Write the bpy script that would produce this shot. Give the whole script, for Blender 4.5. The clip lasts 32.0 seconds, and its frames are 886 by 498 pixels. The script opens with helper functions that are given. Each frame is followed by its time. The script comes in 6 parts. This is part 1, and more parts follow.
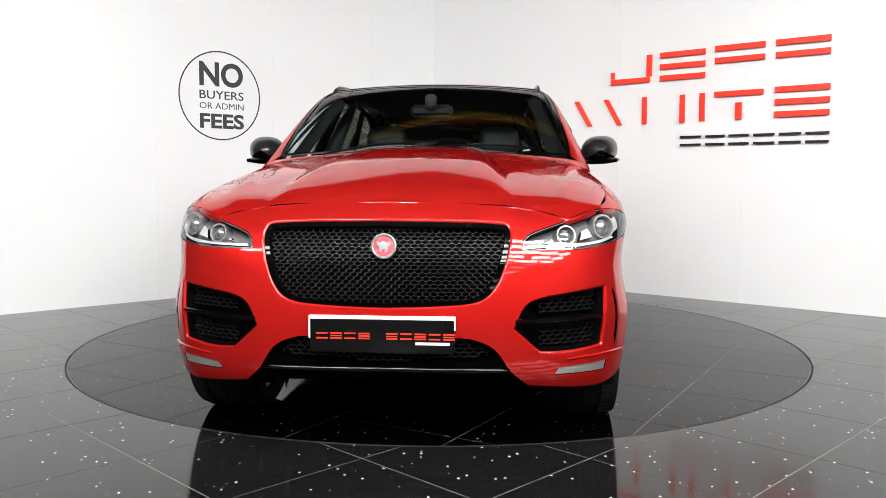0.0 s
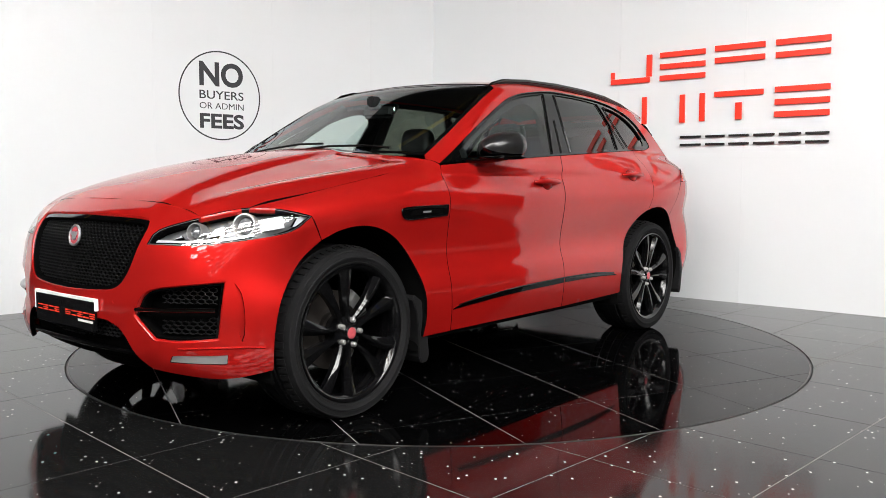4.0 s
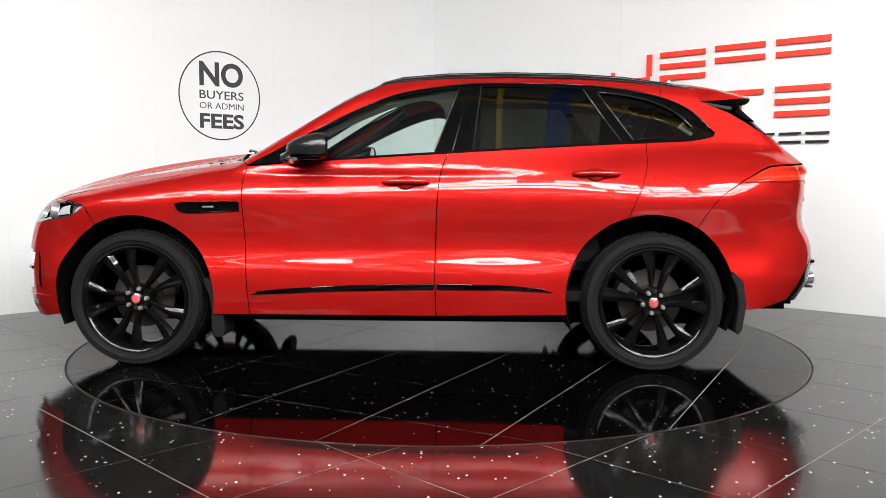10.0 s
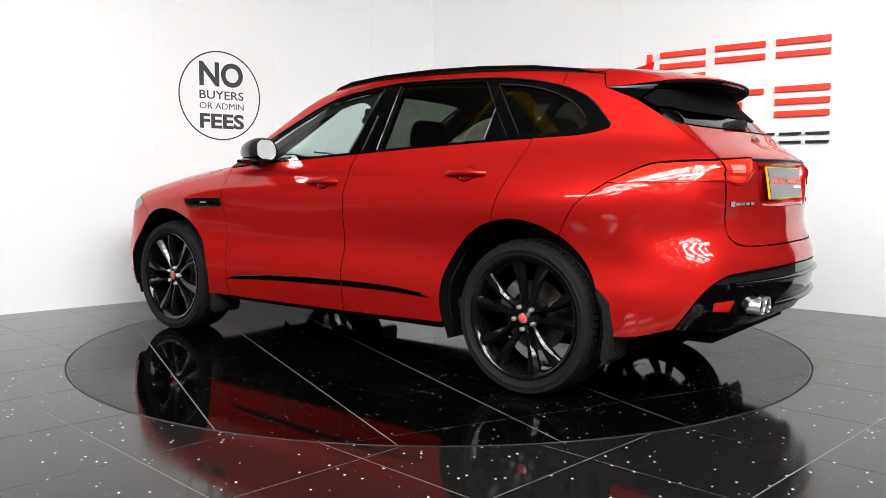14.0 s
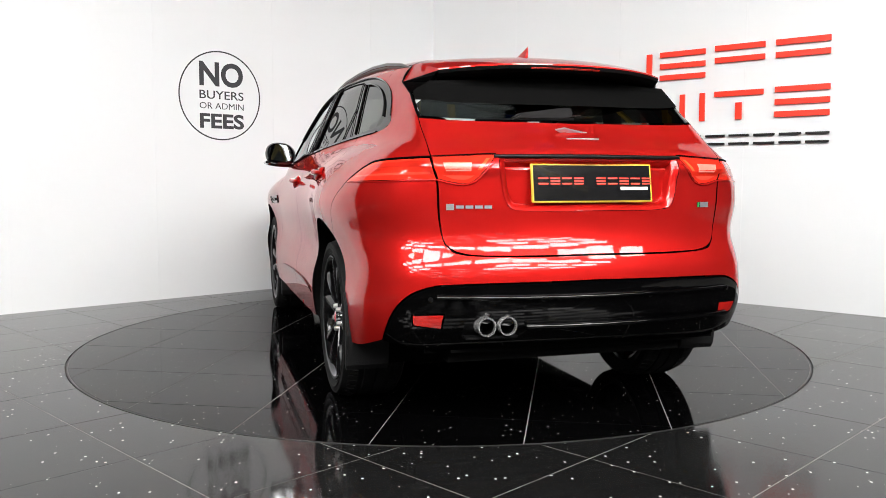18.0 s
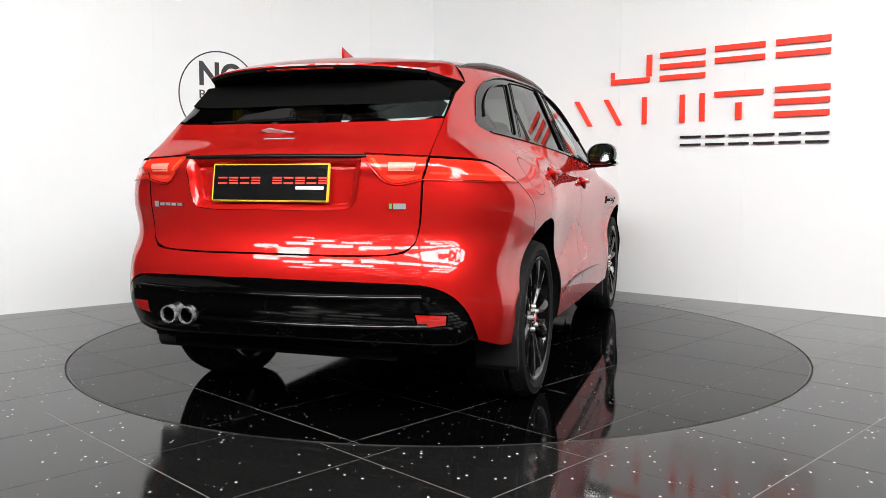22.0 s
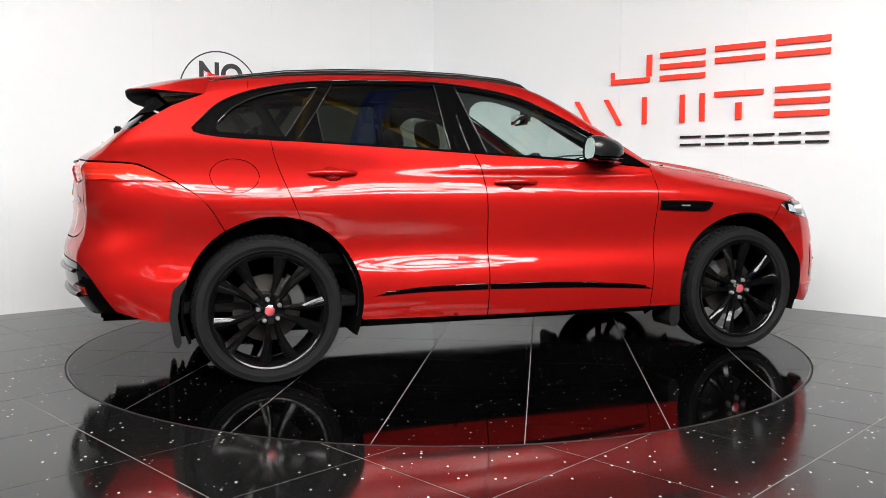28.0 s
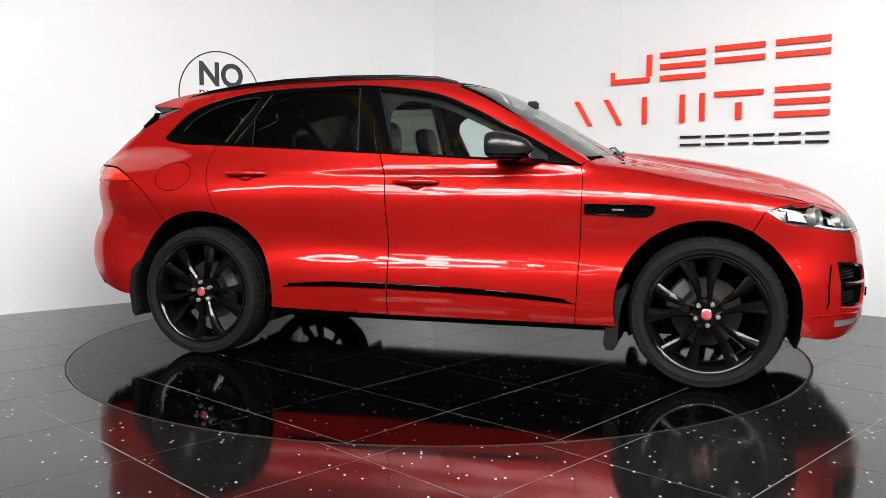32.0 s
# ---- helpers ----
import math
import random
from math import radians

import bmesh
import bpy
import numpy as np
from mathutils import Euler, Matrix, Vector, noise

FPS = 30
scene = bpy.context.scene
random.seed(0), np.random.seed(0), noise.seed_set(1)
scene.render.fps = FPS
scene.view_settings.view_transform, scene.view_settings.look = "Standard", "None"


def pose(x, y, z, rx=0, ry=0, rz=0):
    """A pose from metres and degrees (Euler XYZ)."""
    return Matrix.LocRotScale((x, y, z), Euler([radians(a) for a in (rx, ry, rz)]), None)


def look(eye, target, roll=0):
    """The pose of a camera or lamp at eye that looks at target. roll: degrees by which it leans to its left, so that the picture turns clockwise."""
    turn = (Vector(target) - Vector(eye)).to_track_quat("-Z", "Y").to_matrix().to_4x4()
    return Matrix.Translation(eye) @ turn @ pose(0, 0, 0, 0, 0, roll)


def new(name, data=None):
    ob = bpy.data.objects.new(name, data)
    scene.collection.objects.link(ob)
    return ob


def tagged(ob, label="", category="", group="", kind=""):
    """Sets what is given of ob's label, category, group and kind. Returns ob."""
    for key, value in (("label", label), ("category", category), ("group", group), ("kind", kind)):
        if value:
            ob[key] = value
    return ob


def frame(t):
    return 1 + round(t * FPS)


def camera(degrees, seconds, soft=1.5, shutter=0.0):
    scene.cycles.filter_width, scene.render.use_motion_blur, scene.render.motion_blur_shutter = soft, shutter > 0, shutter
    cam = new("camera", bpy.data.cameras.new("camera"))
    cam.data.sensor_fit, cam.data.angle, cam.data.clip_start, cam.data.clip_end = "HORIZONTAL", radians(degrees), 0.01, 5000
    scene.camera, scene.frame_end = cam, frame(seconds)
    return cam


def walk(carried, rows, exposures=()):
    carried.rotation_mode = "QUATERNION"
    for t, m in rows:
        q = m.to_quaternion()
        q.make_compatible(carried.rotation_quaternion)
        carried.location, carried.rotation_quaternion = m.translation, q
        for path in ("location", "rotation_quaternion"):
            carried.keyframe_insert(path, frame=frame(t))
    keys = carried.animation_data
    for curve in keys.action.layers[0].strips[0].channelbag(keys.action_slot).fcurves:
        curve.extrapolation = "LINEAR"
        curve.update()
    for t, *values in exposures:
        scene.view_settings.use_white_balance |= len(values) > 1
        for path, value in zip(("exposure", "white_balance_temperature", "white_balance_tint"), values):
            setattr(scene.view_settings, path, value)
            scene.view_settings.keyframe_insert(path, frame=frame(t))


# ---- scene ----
# ---- camera ----
cam = camera(55.93, 32.0, soft=0.75)
EYE = (0.0, -5.453, 1.045)
walk(cam, [(0.0, pose(*EYE, 85.22, -0.10, -0.22)), (32.0, pose(*EYE, 85.22, -0.10, -0.22))], exposures=[(0.0, -0.35), (1.0, -0.52), (2.0, -0.72), (3.0, -0.59), (4.5, -0.42), (6.0, -0.31), (9.0, -0.38), (14.0, -0.37), (20.0, -0.39), (24.0, -0.40), (29.0, -0.47), (32.0, -0.46)])

# ---- light ----
scene.view_settings.exposure = 0.0
world = bpy.data.worlds.new("world")
scene.world = world
world.use_nodes = True
world.node_tree.nodes["Background"].inputs[0].default_value = (0.80, 0.88, 1.0, 1)
world.node_tree.nodes["Background"].inputs[1].default_value = 0.05


# ---- materials ----
def mat(name, base, rough=0.5, metal=0.0, coat=0.0, vary=0.12, grain=20.0, bumps=0.0, bump_scale=80.0, trans=0.0, ior=1.45, glow=0.0, alpha=1.0, spec=0.5):
    """A Principled surface with two scales of uneven colour and gloss, and fine relief."""
    m = bpy.data.materials.new(name)
    m.use_nodes = True
    nt = m.node_tree
    b = nt.nodes["Principled BSDF"]
    b.inputs["Roughness"].default_value, b.inputs["Metallic"].default_value = rough, metal
    b.inputs["Coat Weight"].default_value, b.inputs["Coat Roughness"].default_value = coat, 0.03
    b.inputs["Transmission Weight"].default_value, b.inputs["IOR"].default_value = trans, ior
    b.inputs["Specular IOR Level"].default_value = spec
    if glow:
        b.inputs["Emission Color"].default_value, b.inputs["Emission Strength"].default_value = (*base, 1), glow
    tc = nt.nodes.new("ShaderNodeTexCoord")
    big, fine = nt.nodes.new("ShaderNodeTexNoise"), nt.nodes.new("ShaderNodeTexNoise")
    big.inputs["Scale"].default_value, fine.inputs["Scale"].default_value = grain * 0.12, grain
    big.inputs["Detail"].default_value = fine.inputs["Detail"].default_value = 4
    add = nt.nodes.new("ShaderNodeMath")
    add.operation = "ADD"
    for n, i in ((big, 0), (fine, 1)):
        nt.links.new(tc.outputs["Object"], n.inputs["Vector"])
        nt.links.new(n.outputs["Fac"], add.inputs[i])
    mix = nt.nodes.new("ShaderNodeMix")
    mix.data_type = "RGBA"
    half = nt.nodes.new("ShaderNodeMath")
    half.operation, half.inputs[1].default_value = "MULTIPLY", 0.5
    nt.links.new(add.outputs[0], half.inputs[0])
    nt.links.new(half.outputs[0], mix.inputs["Factor"])
    mix.inputs["A"].default_value = (*[c * (1 - vary) for c in base], 1)
    mix.inputs["B"].default_value = (*[min(1, c * (1 + vary)) for c in base], 1)
    nt.links.new(mix.outputs["Result"], b.inputs["Base Color"])
    if rough > 0.02 and not trans:
        r = nt.nodes.new("ShaderNodeMapRange")
        r.inputs["To Min"].default_value, r.inputs["To Max"].default_value = rough * 0.8, min(1, rough * 1.2)
        nt.links.new(big.outputs["Fac"], r.inputs["Value"])
        nt.links.new(r.outputs["Result"], b.inputs["Roughness"])
    if bumps:
        bn = nt.nodes.new("ShaderNodeTexNoise")
        bn.inputs["Scale"].default_value = bump_scale
        nt.links.new(tc.outputs["Object"], bn.inputs["Vector"])
        bp = nt.nodes.new("ShaderNodeBump")
        bp.inputs["Strength"].default_value, bp.inputs["Distance"].default_value = bumps, 0.01
        nt.links.new(bn.outputs["Fac"], bp.inputs["Height"])
        nt.links.new(bp.outputs["Normal"], b.inputs["Normal"])
    return m


def stone_tile(name, tint, rough, spec):
    """Black polished stone with pale flecks, each tile a little different."""
    m = mat(name, tint, rough, vary=0.3, grain=9.0, spec=spec)
    nt = m.node_tree
    b = nt.nodes["Principled BSDF"]
    old = b.inputs["Base Color"].links[0].from_socket
    tc = nt.nodes.new("ShaderNodeTexCoord")
    geo = nt.nodes.new("ShaderNodeNewGeometry")
    v = nt.nodes.new("ShaderNodeTexVoronoi")
    v.voronoi_dimensions = "2D"
    v.inputs["Scale"].default_value = 30.0
    nt.links.new(geo.outputs["Position"] if name == "floor_stone" else tc.outputs["Object"], v.inputs["Vector"])
    near = nt.nodes.new("ShaderNodeMath")
    near.operation = "LESS_THAN"
    size = nt.nodes.new("ShaderNodeMapRange")
    size.inputs["To Min"].default_value, size.inputs["To Max"].default_value = 0.022, 0.08
    nt.links.new(v.outputs["Distance"], near.inputs[0])
    sep = nt.nodes.new("ShaderNodeSeparateColor")
    nt.links.new(v.outputs["Color"], sep.inputs["Color"])
    nt.links.new(sep.outputs["Green"], size.inputs["Value"])
    nt.links.new(size.outputs["Result"], near.inputs[1])
    rare = nt.nodes.new("ShaderNodeMath")
    rare.operation, rare.inputs[1].default_value = "GREATER_THAN", 0.90
    nt.links.new(sep.outputs["Red"], rare.inputs[0])
    both = nt.nodes.new("ShaderNodeMath")
    both.operation = "MULTIPLY"
    nt.links.new(near.outputs[0], both.inputs[0])
    nt.links.new(rare.outputs[0], both.inputs[1])
    mix = nt.nodes.new("ShaderNodeMix")
    mix.data_type = "RGBA"
    nt.links.new(both.outputs[0], mix.inputs["Factor"])
    nt.links.new(old, mix.inputs["A"])
    mix.inputs["B"].default_value = (0.75, 0.75, 0.72, 1)
    for n in nt.nodes:
        if n.type == "MAP_RANGE":
            n.inputs["From Min"].default_value, n.inputs["From Max"].default_value = 0.3, 0.7
            n.inputs["To Min"].default_value, n.inputs["To Max"].default_value = rough * 0.5, rough * 1.8
    nt.links.new(mix.outputs["Result"], b.inputs["Base Color"])
    return m


def pane(name, tint):
    """A thin sheet of glass: clear or tinted, with mirror gloss that grows at a slant."""
    m = bpy.data.materials.new(name)
    m.use_nodes = True
    nt = m.node_tree
    nt.nodes.remove(nt.nodes["Principled BSDF"])
    see, gloss, mix, lw, power, fr = (nt.nodes.new("ShaderNode" + k) for k in ("BsdfTransparent", "BsdfGlossy", "MixShader", "LayerWeight", "Math", "MapRange"))
    see.inputs["Color"].default_value = (*tint, 1)
    gloss.inputs["Roughness"].default_value = 0.0
    power.operation, power.inputs[1].default_value = "POWER", 5.0
    fr.inputs["To Min"].default_value, fr.inputs["To Max"].default_value = 0.075, 1.0
    nt.links.new(lw.outputs["Facing"], power.inputs[0])
    nt.links.new(power.outputs[0], fr.inputs["Value"])
    nt.links.new(fr.outputs[0], mix.inputs[0])
    nt.links.new(see.outputs[0], mix.inputs[1])
    nt.links.new(gloss.outputs[0], mix.inputs[2])
    nt.links.new(mix.outputs[0], nt.nodes["Material Output"].inputs["Surface"])
    return m


PAINT = mat("red_paint", (0.455, 0.0108, 0.0090), 0.41, 0.55, 1.0, 0.05, 60, spec=0.0)


def ripple(m, scale, strength):
    """Faint unevenness of a painted panel, in the lacquer alone."""
    nt = m.node_tree
    tc, n, b = (nt.nodes.new("ShaderNode" + k) for k in ("TexCoord", "TexNoise", "Bump"))
    n.inputs["Scale"].default_value, n.inputs["Detail"].default_value = scale, 2
    b.inputs["Strength"].default_value, b.inputs["Distance"].default_value = strength, 0.01
    nt.links.new(tc.outputs["Object"], n.inputs["Vector"])
    nt.links.new(n.outputs["Fac"], b.inputs["Height"])
    nt.links.new(b.outputs["Normal"], nt.nodes["Principled BSDF"].inputs["Coat Normal"])


ripple(PAINT, 7.0, 0.09)
PAINT.node_tree.nodes["Principled BSDF"].inputs["Coat Roughness"].default_value = 0.03
PAINT.node_tree.nodes["Principled BSDF"].inputs["Specular Tint"].default_value = (0.75, 0.16, 0.12, 1)
BLACK = mat("gloss_black", (0.0008, 0.0008, 0.0009), 0.04, 0, 0.0, 0.2)
WINTRIM = mat("gloss_window_trim", (0.0015, 0.0015, 0.0016), 0.05, vary=0.2, spec=0.3)
# paler and glossier than the trim, to imitate glints on its rounded edges
EDGE = mat("window_edge_glint", (0.02, 0.02, 0.021), 0.12, 0.3, spec=0.8)
SATIN = mat("satin_black", (0.004, 0.004, 0.0043), 0.35, vary=0.2, spec=0.25)
RIM = mat("rim_black", (0.003, 0.003, 0.0033), 0.10, 0.0, 0.0, 0.2, spec=0.6)
RUBBER = mat("tyre_rubber", (0.0085, 0.0085, 0.009), 0.72, vary=0.25, bumps=0.2, bump_scale=120, spec=0.16)
PLASTIC = mat("grey_plastic", (0.008, 0.008, 0.0085), 0.6, vary=0.15, bumps=0.2, bump_scale=300, spec=0.22)
UNDER = mat("underbody", (0.003, 0.003, 0.003), 0.8, spec=0.04)
GLASS = pane("clear_glass", (0.80, 0.89, 0.86))
PRIVACY = pane("tinted_glass", (0.12, 0.13, 0.105))
REARGLASS = pane("dark_rear_glass", (0.05, 0.053, 0.052))
LENS = pane("lamp_lens", (0.96, 0.97, 0.98))
SILVER = mat("lamp_silver", (0.68, 0.69, 0.71), 0.30, 0.25, 0.5, 0.1, 30)
CHROME = mat("chrome", (0.75, 0.76, 0.78), 0.12, 1.0, vary=0.05)
TIP = mat("bright_exhaust_steel", (0.66, 0.66, 0.67), 0.26, 0.85, vary=0.08)
STEEL = mat("brushed_steel", (0.45, 0.44, 0.43), 0.35, 0.7, vary=0.15)
PLATEGREY = mat("cast_grey", (0.10, 0.10, 0.10), 0.5, 0.3, vary=0.2)
RINGMETAL = mat("dull_dark_steel", (0.12, 0.12, 0.12), 0.5, 1.0, vary=0.3)
RUST = mat("worn_disc", (0.05, 0.044, 0.04), 0.5, 0.7, vary=0.3)
REDLENS = mat("red_lens", (0.62, 0.022, 0.010), 0.10, 0, 0.5, 0.25, 50)
REDGLOW = mat("red_reflector", (0.42, 0.011, 0.008), 0.15, 0, 1.0, 0.3, 90)
LIGHTRED = mat("pale_red_lens", (0.68, 0.055, 0.03), 0.12, 0, 1.0, 0.15, 60)
CARBON = mat("carbon_weave", (0.010, 0.010, 0.0105), 0.3, 0.0, 0.4, 0.7, 240, spec=0.35)
REDCAP = mat("red_enamel", (0.62, 0.10, 0.12), 0.25, 0.2, 0.8, 0.3, 90)
CABIN = mat("cabin_plastic", (0.010, 0.010, 0.0105), 0.55, vary=0.2, spec=0.2)
LEATHER = mat("black_leather", (0.010, 0.010, 0.0105), 0.42, vary=0.2, bumps=0.15, bump_scale=200, spec=0.3)
LINER = mat("dark_headliner", (0.035, 0.034, 0.033), 0.9, spec=0.1)
PLATE = mat("plate_black", (0.004, 0.004, 0.0045), 0.12, 0, 0.6)
YELLOW = mat("yellow_border", (0.62, 0.38, 0.02), 0.35)
WHITE = mat("white_print", (0.82, 0.82, 0.80), 0.4)
SIGNRED = mat("red_acrylic", (0.86, 0.045, 0.022), 0.35, vary=0.05)
SIGNBLACK = mat("black_acrylic", (0.012, 0.012, 0.013), 0.35)
SIGNGREY = mat("charcoal_vinyl", (0.035, 0.037, 0.042), 0.5)
WALLWHITE = mat("white_wall_panel", (0.725, 0.748, 0.762), 0.42, vary=0.015, grain=3, spec=0.3)
STRIP = mat("white_strip", (0.84, 0.84, 0.83), 0.35, vary=0.03)
GREYWALL = mat("grey_hall_wall", (0.05, 0.05, 0.053), 0.7, spec=0.1)
CEIL = mat("grey_ceiling", (0.125, 0.125, 0.128), 0.8, spec=0.08)
BEAMYELLOW = mat("yellow_steel_paint", (0.50, 0.33, 0.03), 0.45)
BEAMBLUE = mat("blue_steel_paint", (0.02, 0.06, 0.32), 0.45)
GROUT = mat("pale_grout", (0.25, 0.245, 0.235), 0.8, vary=0.3, grain=40)
# near-black, with the shade of deep openings and seams put into the colour
GAP_SHADE = mat("gap_shade_black", (0.0015, 0.0015, 0.0015), 0.9, spec=0.02)
TILE = stone_tile("floor_stone", (0.0085, 0.0085, 0.0086), 0.085, 0.35)
TILE2 = stone_tile("turntable_stone", (0.0010, 0.0010, 0.0011), 0.05, 0.075)
# for the added slab out of view: dark and matte to swallow bounce
DARKFLOOR = mat("bounce_cut_floor", (0.012, 0.012, 0.0125), 0.7, bumps=0.2, spec=0.05)
LAMPGLOW = mat("light_panel", (1.0, 0.985, 0.965), 0.5, vary=0, glow=26.0)
SPOTGLOW = mat("floodlight_lens", (1.0, 0.985, 0.965), 0.5, vary=0, glow=80.0)
TUBEGLOW = mat("strip_diffuser", (1.0, 0.985, 0.965), 0.5, vary=0, glow=8.0)


# ---- mesh helpers ----
def part(name, bm, material, parent=None, label="", at=None):
    """Links a bmesh, or a mesh, as one object under its thing."""
    if isinstance(bm, bmesh.types.BMesh):
        me = bpy.data.meshes.new(name)
        bm.to_mesh(me)
        bm.free()
    else:
        me = bm
    if not me.materials:
        me.materials.append(material)
    ob = new(name, me)
    ob.parent = parent
    if at is not None:
        ob.matrix_basis = at
    elif parent is not None and parent.name == "car":
        ob.location = (OX, 0, 0)
    if label:
        ob["label"] = label
    return ob


def smooth(bm, degrees=40):
    for f in bm.faces:
        f.smooth = True
    for e in bm.edges:
        e.smooth = len(e.link_faces) == 2 and e.calc_face_angle(0) < radians(degrees)
    return bm


def box(x0, x1, y0, y1, z0, z1, bevel=0.0, seg=2, bm=None):
    bm2 = bmesh.new()
    bmesh.ops.create_cube(bm2, size=1, matrix=Matrix.Translation(((x0 + x1) / 2, (y0 + y1) / 2, (z0 + z1) / 2)) @ Matrix.Diagonal((abs(x1 - x0), abs(y1 - y0), abs(z1 - z0), 1)))
    if bevel:
        bmesh.ops.bevel(bm2, geom=bm2.edges[:], offset=bevel, segments=seg, affect="EDGES")
        smooth(bm2, 50)
    if bm is None:
        return bm2
    me = bpy.data.meshes.new("tmp")
    bm2.to_mesh(me)
    bm2.free()
    bm.from_mesh(me)
    bpy.data.meshes.remove(me)
    return bm


def lathe(profile, seg=48, closed=True, m=Matrix()):
    """Turns (radius, y) pairs about the y axis."""
    bm = bmesh.new()
    rings = []
    for k in range(seg):
        a = 2 * math.pi * k / seg
        rings.append([bm.verts.new(m @ Vector((r * math.cos(a), y, r * math.sin(a)))) for r, y in profile])
    n = len(profile)
    for k in range(seg):
        p, q = rings[k], rings[(k + 1) % seg]
        for i in range(n if closed else n - 1):
            j = (i + 1) % n
            bm.faces.new((p[i], p[j], q[j], q[i]))
    bmesh.ops.remove_doubles(bm, verts=bm.verts[:], dist=1e-5)
    bmesh.ops.recalc_face_normals(bm, faces=bm.faces[:])
    return smooth(bm, 35)


def tube(points, radius, seg=8, flat=1.0, m=Matrix(), taper=None):
    """A round or flattened bar along points."""
    bm = bmesh.new()
    pts = [Vector(p) for p in points]
    rings = []
    for i, p in enumerate(pts):
        d = (pts[min(i + 1, len(pts) - 1)] - pts[max(i - 1, 0)]).normalized()
        u = d.cross(Vector((0, 0, 1)) if abs(d.z) < 0.9 else Vector((1, 0, 0))).normalized()
        w = u.cross(d)
        r = radius * (taper[i] if taper else 1)
        rings.append([bm.verts.new(m @ (p + u * r * math.cos(2 * math.pi * k / seg) + w * r * flat * math.sin(2 * math.pi * k / seg))) for k in range(seg)])
    for a, b in zip(rings, rings[1:]):
        for k in range(seg):
            bm.faces.new((a[k], a[(k + 1) % seg], b[(k + 1) % seg], b[k]))
    bm.faces.new(rings[0][::-1])
    bm.faces.new(rings[-1])
    bmesh.ops.recalc_face_normals(bm, faces=bm.faces[:])
    return smooth(bm, 60)


def prism(outline, depth, m=Matrix(), bevel=0.0):
    """A flat outline (u, v) raised to a depth along w; m sets it in place."""
    bm = bmesh.new()
    vs = [bm.verts.new((u, v, 0)) for u, v in outline]
    f = bm.faces.new(vs)
    r = bmesh.ops.extrude_face_region(bm, geom=[f])
    bmesh.ops.translate(bm, verts=[v for v in r["geom"] if isinstance(v, bmesh.types.BMVert)], vec=(0, 0, depth))
    bmesh.ops.recalc_face_normals(bm, faces=bm.faces[:])
    if bevel:
        bmesh.ops.bevel(bm, geom=[e for e in bm.edges if e.calc_face_angle(0) > 0.6], offset=bevel, segments=2, affect="EDGES")
    bmesh.ops.transform(bm, matrix=m, verts=bm.verts[:])
    return bm


def merged(*bms):
    out = bmesh.new()
    for b in bms:
        me = bpy.data.meshes.new("tmp")
        b.to_mesh(me)
        b.free()
        out.from_mesh(me)
        bpy.data.meshes.remove(me)
    return out


def mirrored(bm):
    bmesh.ops.scale(bm, vec=(1, -1, 1), verts=bm.verts[:])
    bmesh.ops.reverse_faces(bm, faces=bm.faces[:])
    return bm


def words(body, size, m, bold=0.0, depth=0.002):
    """Raised lettering in the built-in font, as a mesh, centred."""
    cu = bpy.data.curves.new("words", "FONT")
    cu.body, cu.size, cu.align_x, cu.extrude, cu.offset, cu.resolution_u = body, size, "CENTER", depth, bold, 4
    tmp = new("words", cu)
    me = bpy.data.meshes.new_from_object(tmp)
    bpy.data.objects.remove(tmp)
    bpy.data.curves.remove(cu)
    me.transform(m)
    return me


# ---- the hall ----
OX, PITCH = 0.2234, 0.605
CORNER = Vector((-0.072, 3.80, 0))
LEFT_DIR = Vector((-1.812, -1.587, 0)).normalized()
RIGHT_DIR = Vector((1.958, -1.666, 0)).normalized()
from mathutils.geometry import delaunay_2d_cdt as tri


def cut_square(cx, cy, u, half, keep_inside, radius):
    """A square's part inside or outside a circle about the origin, as points in order (or None)."""
    w = (-u[1], u[0])
    quad = [(cx + u[0] * a + w[0] * b, cy + u[1] * a + w[1] * b) for a, b in ((-half, -half), (half, -half), (half, half), (-half, half))]
    ring = []
    for i in range(4):
        for k in range(24):
            s = k / 24
            p, q = quad[i], quad[(i + 1) % 4]
            ring.append((p[0] + (q[0] - p[0]) * s, p[1] + (q[1] - p[1]) * s))
    state = [(math.hypot(*p) < radius) == keep_inside for p in ring]
    if all(state):
        return quad
    if not any(state):
        return None
    out = []
    n = len(ring)
    for i in range(n):
        a, b, sa, sb = ring[i], ring[(i + 1) % n], state[i], state[(i + 1) % n]
        if sa and (i % 24 == 0):
            out.append(a)
        if sa != sb:
            lo, hi = a, b
            for _ in range(20):
                mid = ((lo[0] + hi[0]) / 2, (lo[1] + hi[1]) / 2)
                if ((math.hypot(*mid) < radius) == keep_inside) == sa:
                    lo = mid
                else:
                    hi = mid
            out.append(("x", math.atan2(lo[1], lo[0])))
    full = []
    for i, p in enumerate(out):
        if p[0] == "x":
            full.append((radius * math.cos(p[1]), radius * math.sin(p[1])))
            q = out[(i + 1) % len(out)]
            if q[0] == "x":
                d = (q[1] - p[1] + math.pi) % (2 * math.pi) - math.pi
                mid = p[1] + d / 2
                probe = (radius + (-0.01 if keep_inside else 0.01))
                pm = (probe * math.cos(mid) - cx, probe * math.sin(mid) - cy)
                if abs(pm[0] * u[0] + pm[1] * u[1]) < half and abs(pm[0] * w[0] + pm[1] * w[1]) < half:
                    full += [(radius * math.cos(p[1] + d * k / 8), radius * math.sin(p[1] + d * k / 8)) for k in range(1, 8)]
        else:
            full.append(p)
    return full if len(full) > 2 else None


